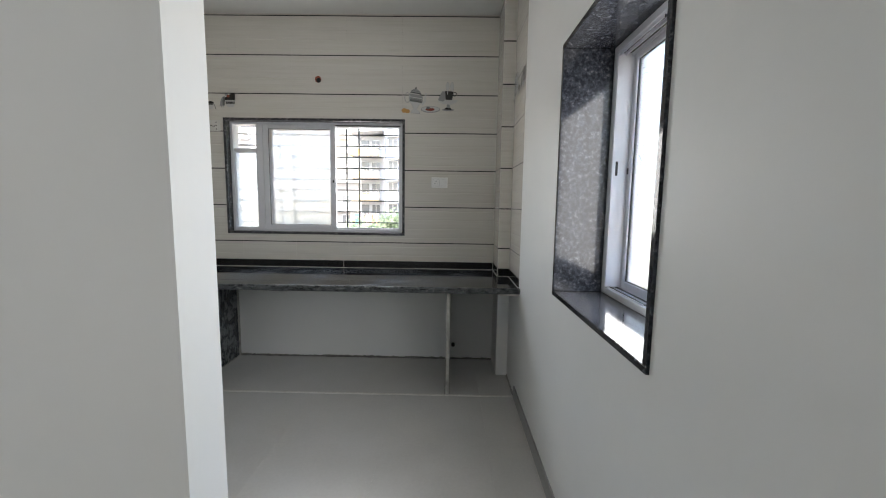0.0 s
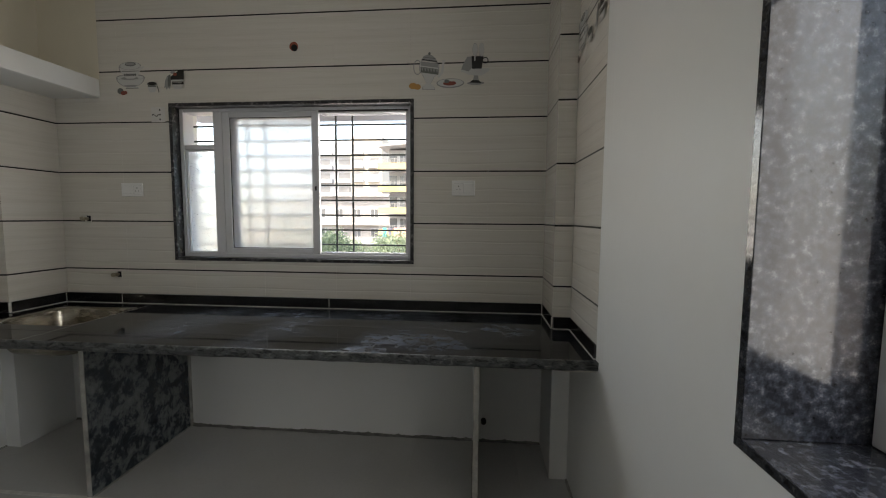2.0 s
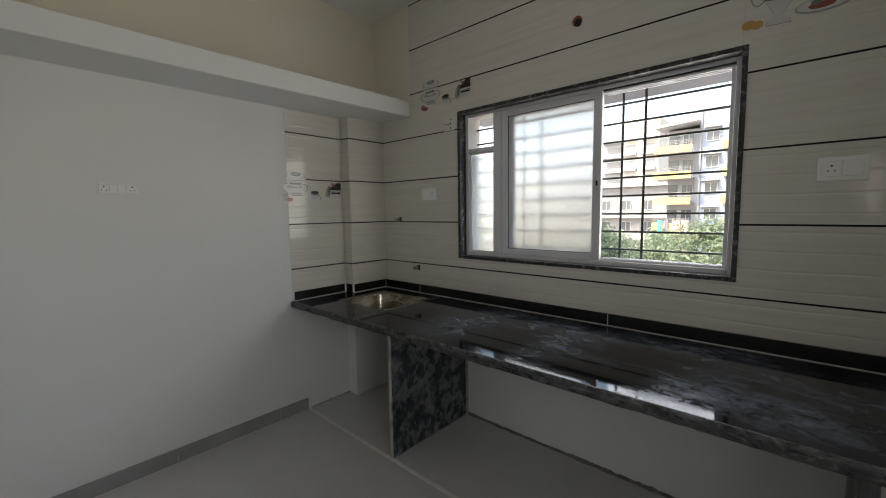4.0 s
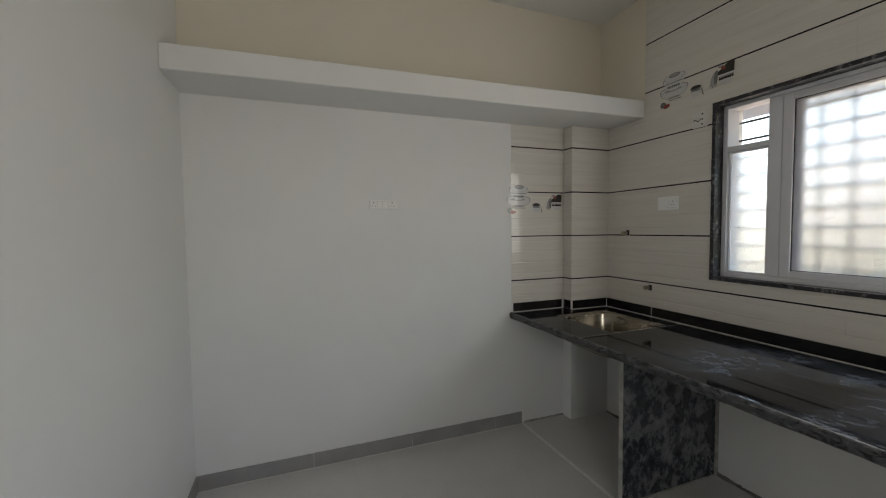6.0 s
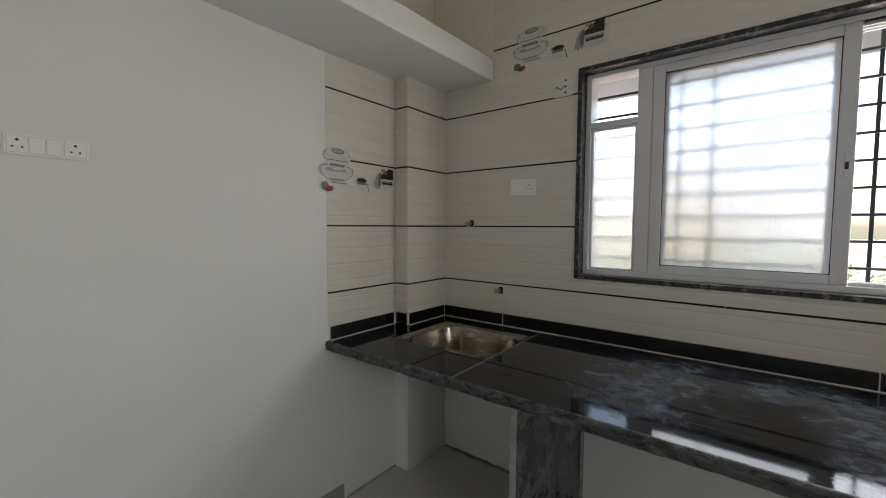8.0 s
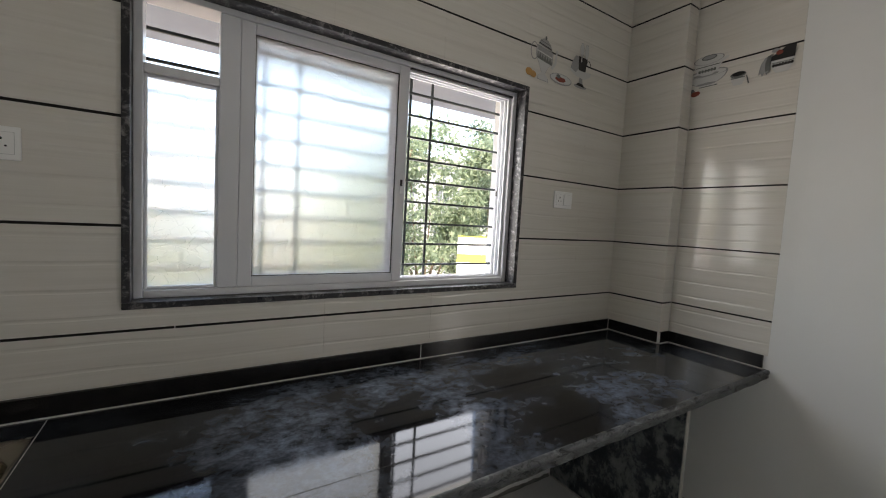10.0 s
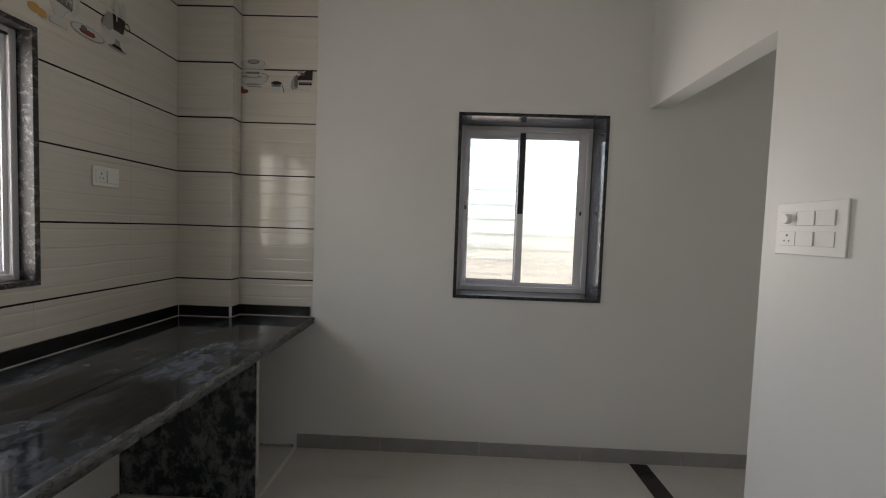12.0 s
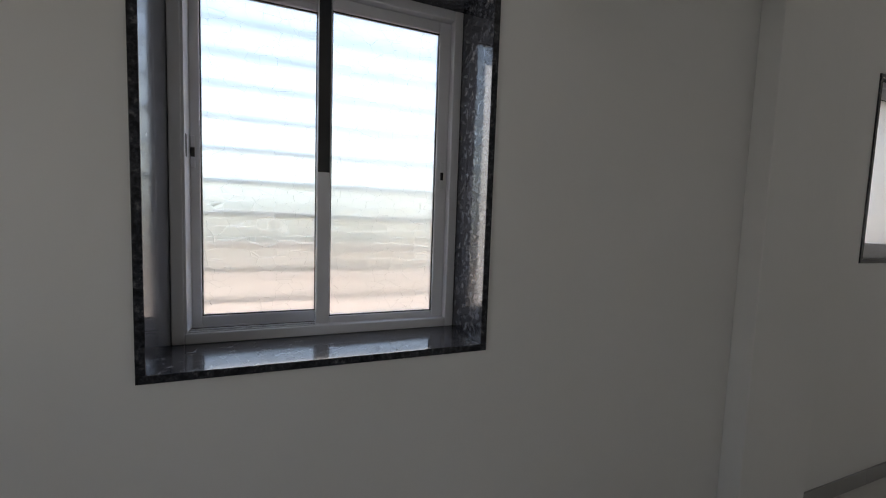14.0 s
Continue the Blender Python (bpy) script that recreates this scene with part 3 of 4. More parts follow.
for x, lab in ((-2.352, "grey and white mottled granite panel that carries the worktop"), (-0.49, "grey and white mottled granite panel that carries the worktop")):
    p = thing("support_panel", (x, -0.66, 0), lab, "support panel", "panels under the worktop")
    part("slab", one_box(x, x + 0.022, -0.668, 0.008, 0.0, CB - 0.001, bevel=0.002), PANEL, p)
    bm = bmesh.new()
    box(bm, x - 0.001, x + 0.023, -0.672, -0.6685, 0.0, CB - 0.001)
    box(bm, x - 0.008, x - 0.0005, -0.665, 0.0, 0.0, 0.006)
    box(bm, x + 0.0225, x + 0.030, -0.665, 0.0, 0.0, 0.006)
    box(bm, x + 0.0225, x + 0.034, -0.006, 0.008, 0.0, CB - 0.001)
    part("mortar", bm, MORTAR, p, "rough pale mortar on the panel's edges")
bearer = thing("bearer", (-0.06, -0.4, CB), "strip of rough plaster under the worktop's end", "plaster bearer")
part("strip", one_box(-0.13, 0, -0.745, -0.60, CB - 0.016, CB - 0.001, bevel=0.003), ROUGH_PLASTER, bearer)


# ---- sink ----
def rounded(x0, x1, y0, y1, r, z, n=6):
    pts = []
    for cx, cy, a0 in ((x1 - r, y1 - r, 0), (x0 + r, y1 - r, 90), (x0 + r, y0 + r, 180), (x1 - r, y0 + r, 270)):
        for i in range(n + 1):
            a = radians(a0 + 90 * i / n)
            pts.append((cx + r * math.cos(a), cy + r * math.sin(a), z))
    return pts


sink = thing("kitchen_sink", (-2.795, -0.35, CT), "undermounted stainless steel kitchen sink with water stains in the black worktop", "sink")
bm = bmesh.new()
loops = []
loops.append([bm.verts.new(p) for p in rounded(SX0 - 0.004, SX1 + 0.004, SY0 - 0.004, SY1 + 0.004, 0.002, CT - 0.004)])
for inset, r, z in ((0.0, 0.115, CT - 0.004), (0.003, 0.114, CT - 0.007), (0.006, 0.112, CT - 0.016), (0.012, 0.108, CT - 0.135), (0.018, 0.104, CT - 0.155),
                    (0.030, 0.095, CT - 0.170), (0.046, 0.082, CT - 0.176), (0.15, 0.03, CT - 0.182)):
    loops.append([bm.verts.new(p) for p in rounded(SX0 + 0.045 + inset, SX1 - 0.008 - inset, SY0 + 0.004 + inset, SY1 - 0.042 - inset, r, z)])
for a, b in zip(loops, loops[1:]):
    for i in range(len(a)):
        j = (i + 1) % len(a)
        bm.faces.new((a[i], a[j], b[j], b[i]))
bm.faces.new(loops[-1])
bmesh.ops.recalc_face_normals(bm, faces=bm.faces[:])
bmesh.ops.reverse_faces(bm, faces=bm.faces[:])
bowl = part("bowl", bm, STEEL, sink, smooth=True)
part("drain", tube(bmesh.new(), (-2.795, -0.35, CT - 0.183), (-2.795, -0.35, CT - 0.1805), 0.045, n=24), HOLE, sink, "dark drain opening")


def stub(x, z):
    s = thing("tap_stub", (x, 0, z), "dull capped brass pipe stub in a plaster patch for a tap", "pipe stub", "tap stubs")
    part("patch", one_box(x - 0.020, x + 0.026, -0.0012, 0.002, z - 0.022, z + 0.022, bevel=0.0004), ROUGH_PLASTER, s, "broken plaster round the pipe")
    part("recess", one_box(x - 0.004, x + 0.022, -0.0018, -0.0011, z - 0.017, z + 0.019), HOLE, s)
    part("pipe", tube(bmesh.new(), (x, 0.0, z), (x, -0.030, z), 0.011, n=10), BRASS, s, smooth=False)
    part("cap", tube(bmesh.new(), (x, -0.030, z), (x, -0.042, z), 0.0135, n=6), BRASS, s)


stub(-2.972, 1.347)
stub(-2.782, 0.991)


# ---- switches ----
def wall_axes(face):
    """Matrix from (right, out of the wall, up) to the world for a wall that one faces."""
    return {"n": lambda u, w, z: (u, -w, z), "w": lambda u, w, z: (-W + w, u, z), "p": lambda u, w, z: (u, PY1 + w, z), "e": lambda u, w, z: (-w, u, z)}[face]


def wbox(bm, face, u0, u1, w0, w1, z0, z1, bevel=0.0):
    f = wall_axes(face)
    a, b = f(u0, w0, z0), f(u1, w1, z1)
    return box(bm, a[0], b[0], a[1], b[1], z0, z1, bevel)


def socket_holes(parent, face, u, z, s=1.0, w=0.0095):
    f = wall_axes(face)
    for du, dz, r in ((0, 0.011, 0.0035), (-0.009, -0.007, 0.0026), (0.009, -0.007, 0.0026)):
        a = f(u + du * s, w - 0.002, z + dz * s)
        b = f(u + du * s, w + 0.0006, z + dz * s)
        part("socket_hole", tube(bmesh.new(), a, b, r * s, n=10), HOLE, parent)


def plate(face, u0, u1, z0, z1, modules, label, holes=()):
    f = wall_axes(face)
    t = thing("switch_plate", f((u0 + u1) / 2, 0, (z0 + z1) / 2), label, "switch plate", "switch plates")
    part("plate", wbox(bmesh.new(), face, u0, u1, 0.0, 0.008, z0, z1, 0.003), SWITCH, t)
    gaps = bmesh.new()
    for (a, b, c, d, kind) in modules:
        wbox(gaps, face, a - 0.0008, b + 0.0008, 0.0081, 0.0084, c - 0.0008, d + 0.0008)
    part("module_gaps", gaps, GAP, t)
    for (a, b, c, d, kind) in modules:
        m = part("module", wbox(bmesh.new(), face, a, b, 0.0082, 0.0095 + (0.003 if kind == "rocker" else 0), c, d, 0.0008), SWITCH, t)
        if kind == "socket":
            socket_holes(m, face, (a + b) / 2, (c + d) / 2)
        if kind == "knob":
            part("knob", tube(bmesh.new(), f((a + b) / 2, 0.0095, (c + d) / 2), f((a + b) / 2, 0.024, (c + d) / 2), 0.017, 0.015, 20), SWITCH, m)
    return t


plate("n", -2.722, -2.578, 1.488, 1.572, [(-2.712, -2.640, 1.506, 1.553, ""), (-2.638, -2.590, 1.503, 1.557, "socket")], "white switch plate with a blank and one socket on the tiles")
plate("n", -0.636, -0.500, 1.497, 1.585, [(-0.623, -0.570, 1.514, 1.568, "socket"), (-0.567, -0.514, 1.514, 1.568, "rocker")], "white switch plate with a socket and a rocker on the tiles")
plate("w", -1.733, -1.565, 1.513, 1.568, [(-1.727, -1.689, 1.520, 1.561, "socket"), (-1.686, -1.656, 1.520, 1.561, ""), (-1.653, -1.623, 1.520, 1.561, ""), (-1.618, -1.573, 1.520, 1.561, "socket")], "slim white switch plate with two sockets on the painted wall")
pm = []
for i, (ka, kb) in enumerate((("rocker", ""), ("rocker", "rocker"), ("knob", "socket"))):
    a = -1.172 + 0.066 * i
    pm += [(a, a + 0.060, 1.408, 1.452, ka), (a, a + 0.060, 1.344, 1.388, kb)]
plate("p", -1.206, -0.962, 1.315, 1.482, pm, "large white switch plate with rockers, a fan regulator and a socket")


def pins(face, u, z, pts, label):
    f = wall_axes(face)
    t = thing("cable_outlet", f(u, 0, z), label, "cable outlet")
    part("patch", wbox(bmesh.new(), face, u - 0.045, u + 0.045, 0.0, 0.0015, z - 0.045, z + 0.045, 0.0006), FRESH, t)
    for du, dz in pts:
        part("screw_hole", tube(bmesh.new(), f(u + du, 0.001, z + dz), f(u + du, 0.0022, z + dz), 0.005, n=10), HOLE, t)
    return t


pins("n", -2.455, 1.990, [(0.012, 0.028), (0.012, 0.0), (0.012, -0.028)], "unfinished cable outlet with a short wire end on the tiles")
wire = thing("wire_end", (-2.46, -0.004, 1.988), "short curled end of dark wire", "wire")
bm = bmesh.new()
pts = [(-2.490 + 0.006 * i, -0.006 - 0.004 * math.sin(i), 1.985 + 0.006 * math.sin(i * 1.1)) for i in range(8)]
for a, b in zip(pts, pts[1:]):
    tube(bm, a, b, 0.0018, n=6)
part("wire", bm, HOLE, wire)
pins("w", -1.420, 2.398, [(-0.028, -0.018), (0.028, 0.018), (-0.010, -0.006), (0.012, 0.006)], "unfinished cable outlet with screw holes above the loft")
vent = thing("pipe_hole", (-1.578, 0, 2.370), "round hole in the tiles lined with a red-brown conduit", "pipe hole")
part("conduit", tube(bmesh.new(), (-1.578, 0.012, 2.370), (-1.578, -0.004, 2.370), 0.026, n=24), PIPE, vent)
part("hole", tube(bmesh.new(), (-1.574, 0.0, 2.362), (-1.574, -0.0048, 2.362), 0.019, n=20), HOLE, vent, "dark mouth of the conduit")


pp = thing("pipe_end", (-0.445, 0, 0.135), "dark end of a drain pipe low on the wall", "pipe")
part("pipe", tube(bmesh.new(), (-0.43, 0.008, 0.135), (-0.43, -0.02, 0.135), 0.016, n=14), HOLE, pp)

# ---- outside ----
GZ = -6.6


def haze_free(name, a, b, scale, rough=0.8):
    return mottled(name, a, b, scale, (rough, rough), None)


EARTH = haze_free("dry reddish earth", (0.20, 0.172, 0.152), (0.26, 0.225, 0.20), 0.15)
WHITEB = haze_free("pale facade", (0.30, 0.315, 0.33), (0.37, 0.38, 0.39), 0.2)
CREAMB = haze_free("cream facade", (0.40, 0.37, 0.31), (0.46, 0.43, 0.37), 0.2)
BLUEB = haze_free("grey-blue facade", (0.20, 0.245, 0.32), (0.25, 0.295, 0.37), 0.3)
YELLOW = haze_free("yellow balcony", (0.42, 0.30, 0.12), (0.48, 0.36, 0.17), 0.4)
GREYB = haze_free("grey concrete", (0.20, 0.20, 0.20), (0.28, 0.28, 0.275), 0.3)
FARW = material("far window", (0.20, 0.20, 0.20), 0.3)[0]
DARKW = material("dark window glass", (0.09, 0.10, 0.11), 0.15)[0]
BARK = mottled("bark", (0.10, 0.07, 0.05), (0.18, 0.14, 0.10), 8.0, (0.8, 0.9), 20.0, 0.6)


def make_leaf(name, a, b):
    m, t, bs = material(name, a, 0.5)
    g = t.nodes.new("ShaderNodeNewGeometry")
    t.links.new(ramp(t, g.outputs["Random Per Island"], [(0.0, a), (1.0, b)]), bs.inputs["Base Color"])
    tr = t.nodes.new("ShaderNodeBsdfTranslucent")
    t.links.new(ramp(t, g.outputs["Random Per Island"], [(0.0, a), (1.0, b)]), tr.inputs[0])
    mx = t.nodes.new("ShaderNodeMixShader")
    mx.inputs[0].default_value = 0.6
    t.links.new(bs.outputs[0], mx.inputs[1])
    t.links.new(tr.outputs[0], mx.inputs[2])
    t.links.new(mx.outputs[0], t.nodes["Material Output"].inputs[0])
    return m


LEAF = make_leaf("green leaves", (0.14, 0.19, 0.125), (0.27, 0.33, 0.22))
LEAF_D = make_leaf("dark green leaves", (0.08, 0.12, 0.08), (0.15, 0.20, 0.14))

ground = structure("ground", one_box(-400, 400, -400, 400, GZ - 0.5, GZ), EARTH, "dry reddish earth around the building")
structure("facade_below", one_box(-W - 0.25, 0.42, BACK - 0.2, 0.24, GZ, -0.15), PAINT, "painted lower storeys of the building")


def tree(x, y, top, radius, leaves, mat, seed, size=0.16, label="leafy green tree outside the window", low=0.25):
    rnd = np.random.default_rng(seed)
    t = thing("tree", (x, y, GZ), label, "tree", "trees outside")
    h = top - GZ
    bm = bmesh.new()
    tube(bm, (x, y, GZ), (x + 0.2, y, GZ + h * 0.45), 0.16, 0.11, 9)
    tips = []
    for i in range(11):
        a = i * 2.4 + rnd.random()
        z0 = GZ + h * (0.25 + 0.2 * rnd.random())
        r = radius * (0.35 + 0.5 * rnd.random())
        tip = (x + r * math.cos(a), y + r * math.sin(a), GZ + h * (low + 0.1 + (0.85 - low) * rnd.random()))
        tube(bm, (x + 0.1, y, z0), tip, 0.06, 0.015, 6)
        tips.append(tip)
    part("trunk", bm, BARK, t)
    centres = []
    for i in range(46):
        a, b = rnd.random() * 6.283, rnd.random()
        zz = low + (0.96 - low) * rnd.random()
        rr = radius * math.sqrt(max(0.06, 1 - (2 * (zz - low) / (1 - low) - 0.9) ** 2)) * (0.3 + 0.7 * b)
        centres.append((x + rr * math.cos(a), y + rr * math.sin(a), GZ + h * zz))
    centres = np.array(centres + tips)
    c = centres[rnd.integers(0, len(centres), leaves)]
    p = c + rnd.normal(0, radius * 0.15, (leaves, 3)) * (1, 1, 0.75)
    u = rnd.normal(0, 1, (leaves, 3))
    u /= np.linalg.norm(u, axis=1)[:, None]
    v = np.cross(u, rnd.normal(0, 1, (leaves, 3)))
    v /= np.linalg.norm(v, axis=1)[:, None]
    s = size * (0.5 + rnd.random((leaves, 1)))
    verts = np.stack([p - u * s, p + v * s * 0.38, p + u * s, p - v * s * 0.38], 1).reshape(-1, 3) - np.array((x, y, GZ))
    me = bpy.data.meshes.new("crown")
    me.from_pydata(verts.tolist(), [], np.arange(leaves * 4).reshape(-1, 4).tolist())
    me.materials.append(mat)
    ob = new("crown", me)
    ob.parent = t
    tagged(ob, "loose crown of many small leaves", kind="stuff")
    return t


for i in range(9):
    tree(-17 + i * 2.5 + (i % 3) * 0.4, 20 + (i * 37 % 5) * 1.6, -0.25 + (i * 53 % 7) * 0.17, 2.4, 9000, LEAF if i % 3 else LEAF_D, 10 + i, 0.12)
tree(2.3, 9.9, 4.3, 1.9, 11000, LEAF, 31, 0.10)
tree(4.7, 10.8, 5.2, 2.2, 12000, LEAF, 32, 0.10)
tree(7.2, 10.2, 4.9, 2.2, 14000, LEAF, 33, 0.10)
tree(9.6, 11.5, 6.2, 2.0, 18000, LEAF_D, 35, 0.10)
tree(11.5, 15.5, 4.6, 2.6, 8000, LEAF, 34, 0.10)
for i in range(8):
    tree(48 + (i * 29 % 11), -22 + i * 6.5, 1.5 + (i * 31 % 5) * 0.7, 4.2, 2200, LEAF_D, 50 + i, 0.5, "hazy green tree far across the open ground")


def storey_window(parent, x0, x1, y, z0, z1, name="window"):
    w = part(name, one_box(x0, x1, y - 0.05, y - 0.01, z0, z1), DARKW, parent)
    part("frame", bars4(x0 - 0.06, x1 + 0.06, z0 - 0.06, z1 + 0.06, y - 0.10, y - 0.052, 0.09, 0), WHITEB, w)
    part("frame", one_box((x0 + x1) / 2 - 0.03, (x0 + x1) / 2 + 0.03, y - 0.09, y - 0.051, z0 + 0.031, z1 - 0.031), WHITEB, w)


# grey-blue block of flats with yellow balconies
DY = 50.0
blue = thing("apartment_building", (-3, DY, GZ), "grey-blue block of flats with yellow balconies and hung laundry", "apartment building", "buildings outside")
part("wall", one_box(-7.7, 6, DY, DY + 12, GZ, 12.2), BLUEB, blue)
part("wall", one_box(-11.0, -7.71, DY + 1.2, DY + 10, GZ, 10.4), WHITEB, blue, "pale recessed balcony wall")
bm = one_box(-11.9, -7.72, DY - 1.4, DY + 6, 10.45, 10.7)
for v in bm.verts:
    if v.co.x > -8:
        v.co.z += 0.35
part("roof", bm, WHITEB, blue)
for i, z in enumerate((8.1, 5.25, 2.4, -0.45, -3.3)):
    bal = part("balcony", one_box(-11.6, -8.2, DY - 1.6, DY + 1.1, z - 0.55, z - 0.35), WHITEB, blue)
    part("parapet", one_box(-11.7, -8.1, DY - 1.72, DY - 1.6, z - 0.55, z + 0.25), YELLOW, bal, "yellow balcony parapet")
    part("parapet", one_box(-11.82, -11.7, DY - 1.72, DY + 1.1, z - 0.55, z + 0.25), YELLOW, bal, "yellow balcony parapet")
    rail = bmesh.new()
    for k in range(3):
        box(rail, -11.75, -8.1, DY - 1.68, DY - 1.64, z + 0.42 + 0.17 * k, z + 0.45 + 0.17 * k)
    for k in range(8):
        box(rail, -11.7 + 0.5 * k, -11.66 + 0.5 * k, DY - 1.68, DY - 1.64, z + 0.25, z + 0.8)
    part("railing", rail, GREYB, bal)
    part("door", one_box(-10.9, -9.9, DY + 1.08, DY + 1.16, z - 0.3, z + 1.7), DARKW, blue, "dark balcony door")
    storey_window(blue, -9.5, -8.4, DY + 1.2, z + 0.5, z + 1.7)
    storey_window(blue, -8.0 + 0.95, -5.9, DY, z + 0.6, z + 1.8)
    part("window_shade", one_box(-7.3, -5.7, DY - 0.6, DY - 0.001, z + 1.98, z + 2.08), WHITEB, blue)
    part("balcony", one_box(-5.4, -2.2, DY - 1.4, DY - 0.001, z - 0.5, z + 0.35), YELLOW, blue)
    storey_window(blue, -1.8, -0.4, DY, z + 0.5, z + 1.9)
part("drainpipe", tube(bmesh.new(), (-7.55, DY - 0.12, GZ), (-7.55, DY - 0.12, 12.1), 0.08, n=8), GREYB, blue)
for i, (c, w) in enumerate((((0.05, 0.40, 0.38), 0.5), ((0.12, 0.12, 0.16), 0.4), ((0.62, 0.30, 0.24), 0.9), ((0.66, 0.36, 0.28), 0.8))):
    x = -11.2 + i * 0.75
    cl = thing("laundry", (x, DY - 1.8, -0.1), "wet clothes hung over a balcony rail", "laundry", "clothes on the balcony")
    part("cloth", one_box(x, x + w, DY - 1.83, DY - 1.76, -1.3, 0.05, bevel=0.02), material("cloth", c, 0.8)[0], cl)

for ob in [blue] + [o for o in scene.objects if o.name.startswith("laundry")]:
    ob.location.x -= 1.5

# white block further off
WY = 82.0
wb = thing("apartment_building", (-30, WY, GZ), "tall pale block of flats far behind the trees", "apartment building", "buildings outside")
part("wall", one_box(-48, -27.2, WY, WY + 15, GZ, 18.0), WHITEB, wb)
part("wall", one_box(-27.19, -20.6, WY - 1.5, WY + 15, GZ, 18.4), CREAMB, wb, "cream facade section")
for k in range(8):
    z = GZ + 0.8 + 2.9 * k
    for x in (-46, -40, -35, -30.5):
        w = part("window", one_box(x, x + 2.6, WY - 0.06, WY - 0.005, z + 0.9, z + 2.1), FARW, wb)
        part("ledge", one_box(x - 0.6, x + 3.4, WY - 1.1, WY - 0.061, z, z + 0.75), WHITEB, w)
    for x in (-26.6, -23.2):
        w = part("window", one_box(x, x + 1.9, WY - 1.56, WY - 1.505, z + 0.9, z + 2.1), FARW, wb)
        part("ledge", one_box(x - 0.4, x + 2.2, WY - 2.2, WY - 1.561, z + 0.1, z + 0.6), WHITEB, w)

# unfinished grey house between them
GYD = 62.0
gb = thing("house", (-18, GYD, GZ), "unfinished grey concrete house behind the trees", "house", "buildings outside")
part("wall", one_box(-28, -14.6, GYD, GYD + 8, GZ, 4.7), GREYB, gb)
part("roof", one_box(-28.6, -14.0, GYD - 0.8, GYD + 8, 4.75, 5.1), WHITEB, gb)
for z in (0.6, -2.6):
    part("ledge", one_box(-28.4, -14.3, GYD - 1.0, GYD - 0.001, z - 0.5, z - 0.1), WHITEB, gb)
    for x in (-27, -24, -21, -18):
        storey_window(gb, x, x + 1.3, GYD, z + 0.7, z + 2.1)

# pale house and the white and yellow boundary board among the near trees
nh = thing("house", (14, 24, GZ), "pale two-storey house half hidden by trees", "house", "buildings outside")
part("wall", one_box(9.0, 22, 24, 32, GZ, 5.6), WHITEB, nh)
part("roof", one_box(8.6, 22.4, 23.5, 32.4, 5.65, 5.9), GREYB, nh)
for x in (10, 13, 16, 19):
    storey_window(nh, x, x + 1.3, 24, 2.6, 4.0)
    storey_window(nh, x, x + 1.3, 24, -0.6, 0.9)
BOARD = material("white painted board", (0.78, 0.78, 0.76), 0.5)[0]
BRIGHT_Y = material("bright yellow paint", (0.72, 0.72, 0.05), 0.5)[0]
bd = thing("signboard", (5.15, 7.0, GZ), "white board with a bright yellow lower band on posts", "board")
mt = Matrix.Translation((5.15, 7.0, 0)) @ Matrix.Rotation(radians(-20), 4, "Z")
for nm, mm, dims, dy in (("panel", BOARD, (-1.3, 1.3, -0.02, 0.02, 0.53, 0.98), 0), ("panel", BOARD, (-1.3, 1.3, -0.02, 0.02, -0.1, 0.30), 0), ("panel", BRIGHT_Y, (-1.3, 1.3, -0.022, 0.022, 0.30, 0.53), 0), ("panel", BRIGHT_Y, (-1.3, 1.3, -0.022, 0.022, 0.98, 1.02), 0), ("post", GREYB, (-1.25, -1.17, 0.023, 0.1, GZ, 0.95), 0), ("post", GREYB, (1.17, 1.25, 0.023, 0.1, GZ, 0.95), 0)):
    bm = one_box(*dims)
    bmesh.ops.transform(bm, matrix=mt, verts=bm.verts[:])
    part(nm, bm, mm, bd, "bright yellow lower panel" if mm is BRIGHT_Y else "")


# ---- printed motifs on the tiles ----
def flat(bm, face, pts, w, mat=0):
    f = wall_axes(face)
    vs = [bm.verts.new(f(u, w, z)) for u, z in pts]
    fc = bm.faces.new(vs)
    fc.material_index = mat
    return bm


def oval(cu, cz, ru, rz, n=18, a0=0, a1=360):
    return [(cu + ru * math.cos(radians(a0 + (a1 - a0) * i / n)), cz + rz * math.sin(radians(a0 + (a1 - a0) * i / n))) for i in range(n if a1 - a0 == 360 else n + 1)]


MATS = [P_WHITE, P_GREY, P_DARK, P_RED, P_ORANGE, P_SHADE]


def motif(face, shapes, parent, base):
    bm = bmesh.new()
    full = []
    for pts, m in shapes:
        if m == 0 and len(pts) >= 10:
            cu, cz = sum(p[0] for p in pts) / len(pts), sum(p[1] for p in pts) / len(pts)
            full.append(([(cu + (p[0] - cu) * 1.08, cz + (p[1] - cz) * 1.05) for p in pts], 5))
        full.append((pts, m))
    for k, (pts, m) in enumerate(full):
        flat(bm, face, pts, base + 0.0004 + 0.00012 * k, m)
    bmesh.ops.recalc_face_normals(bm, faces=bm.faces[:])
    part("printed_motif", bm, MATS, parent, "printed crockery picture on the tile glaze", smooth=False)


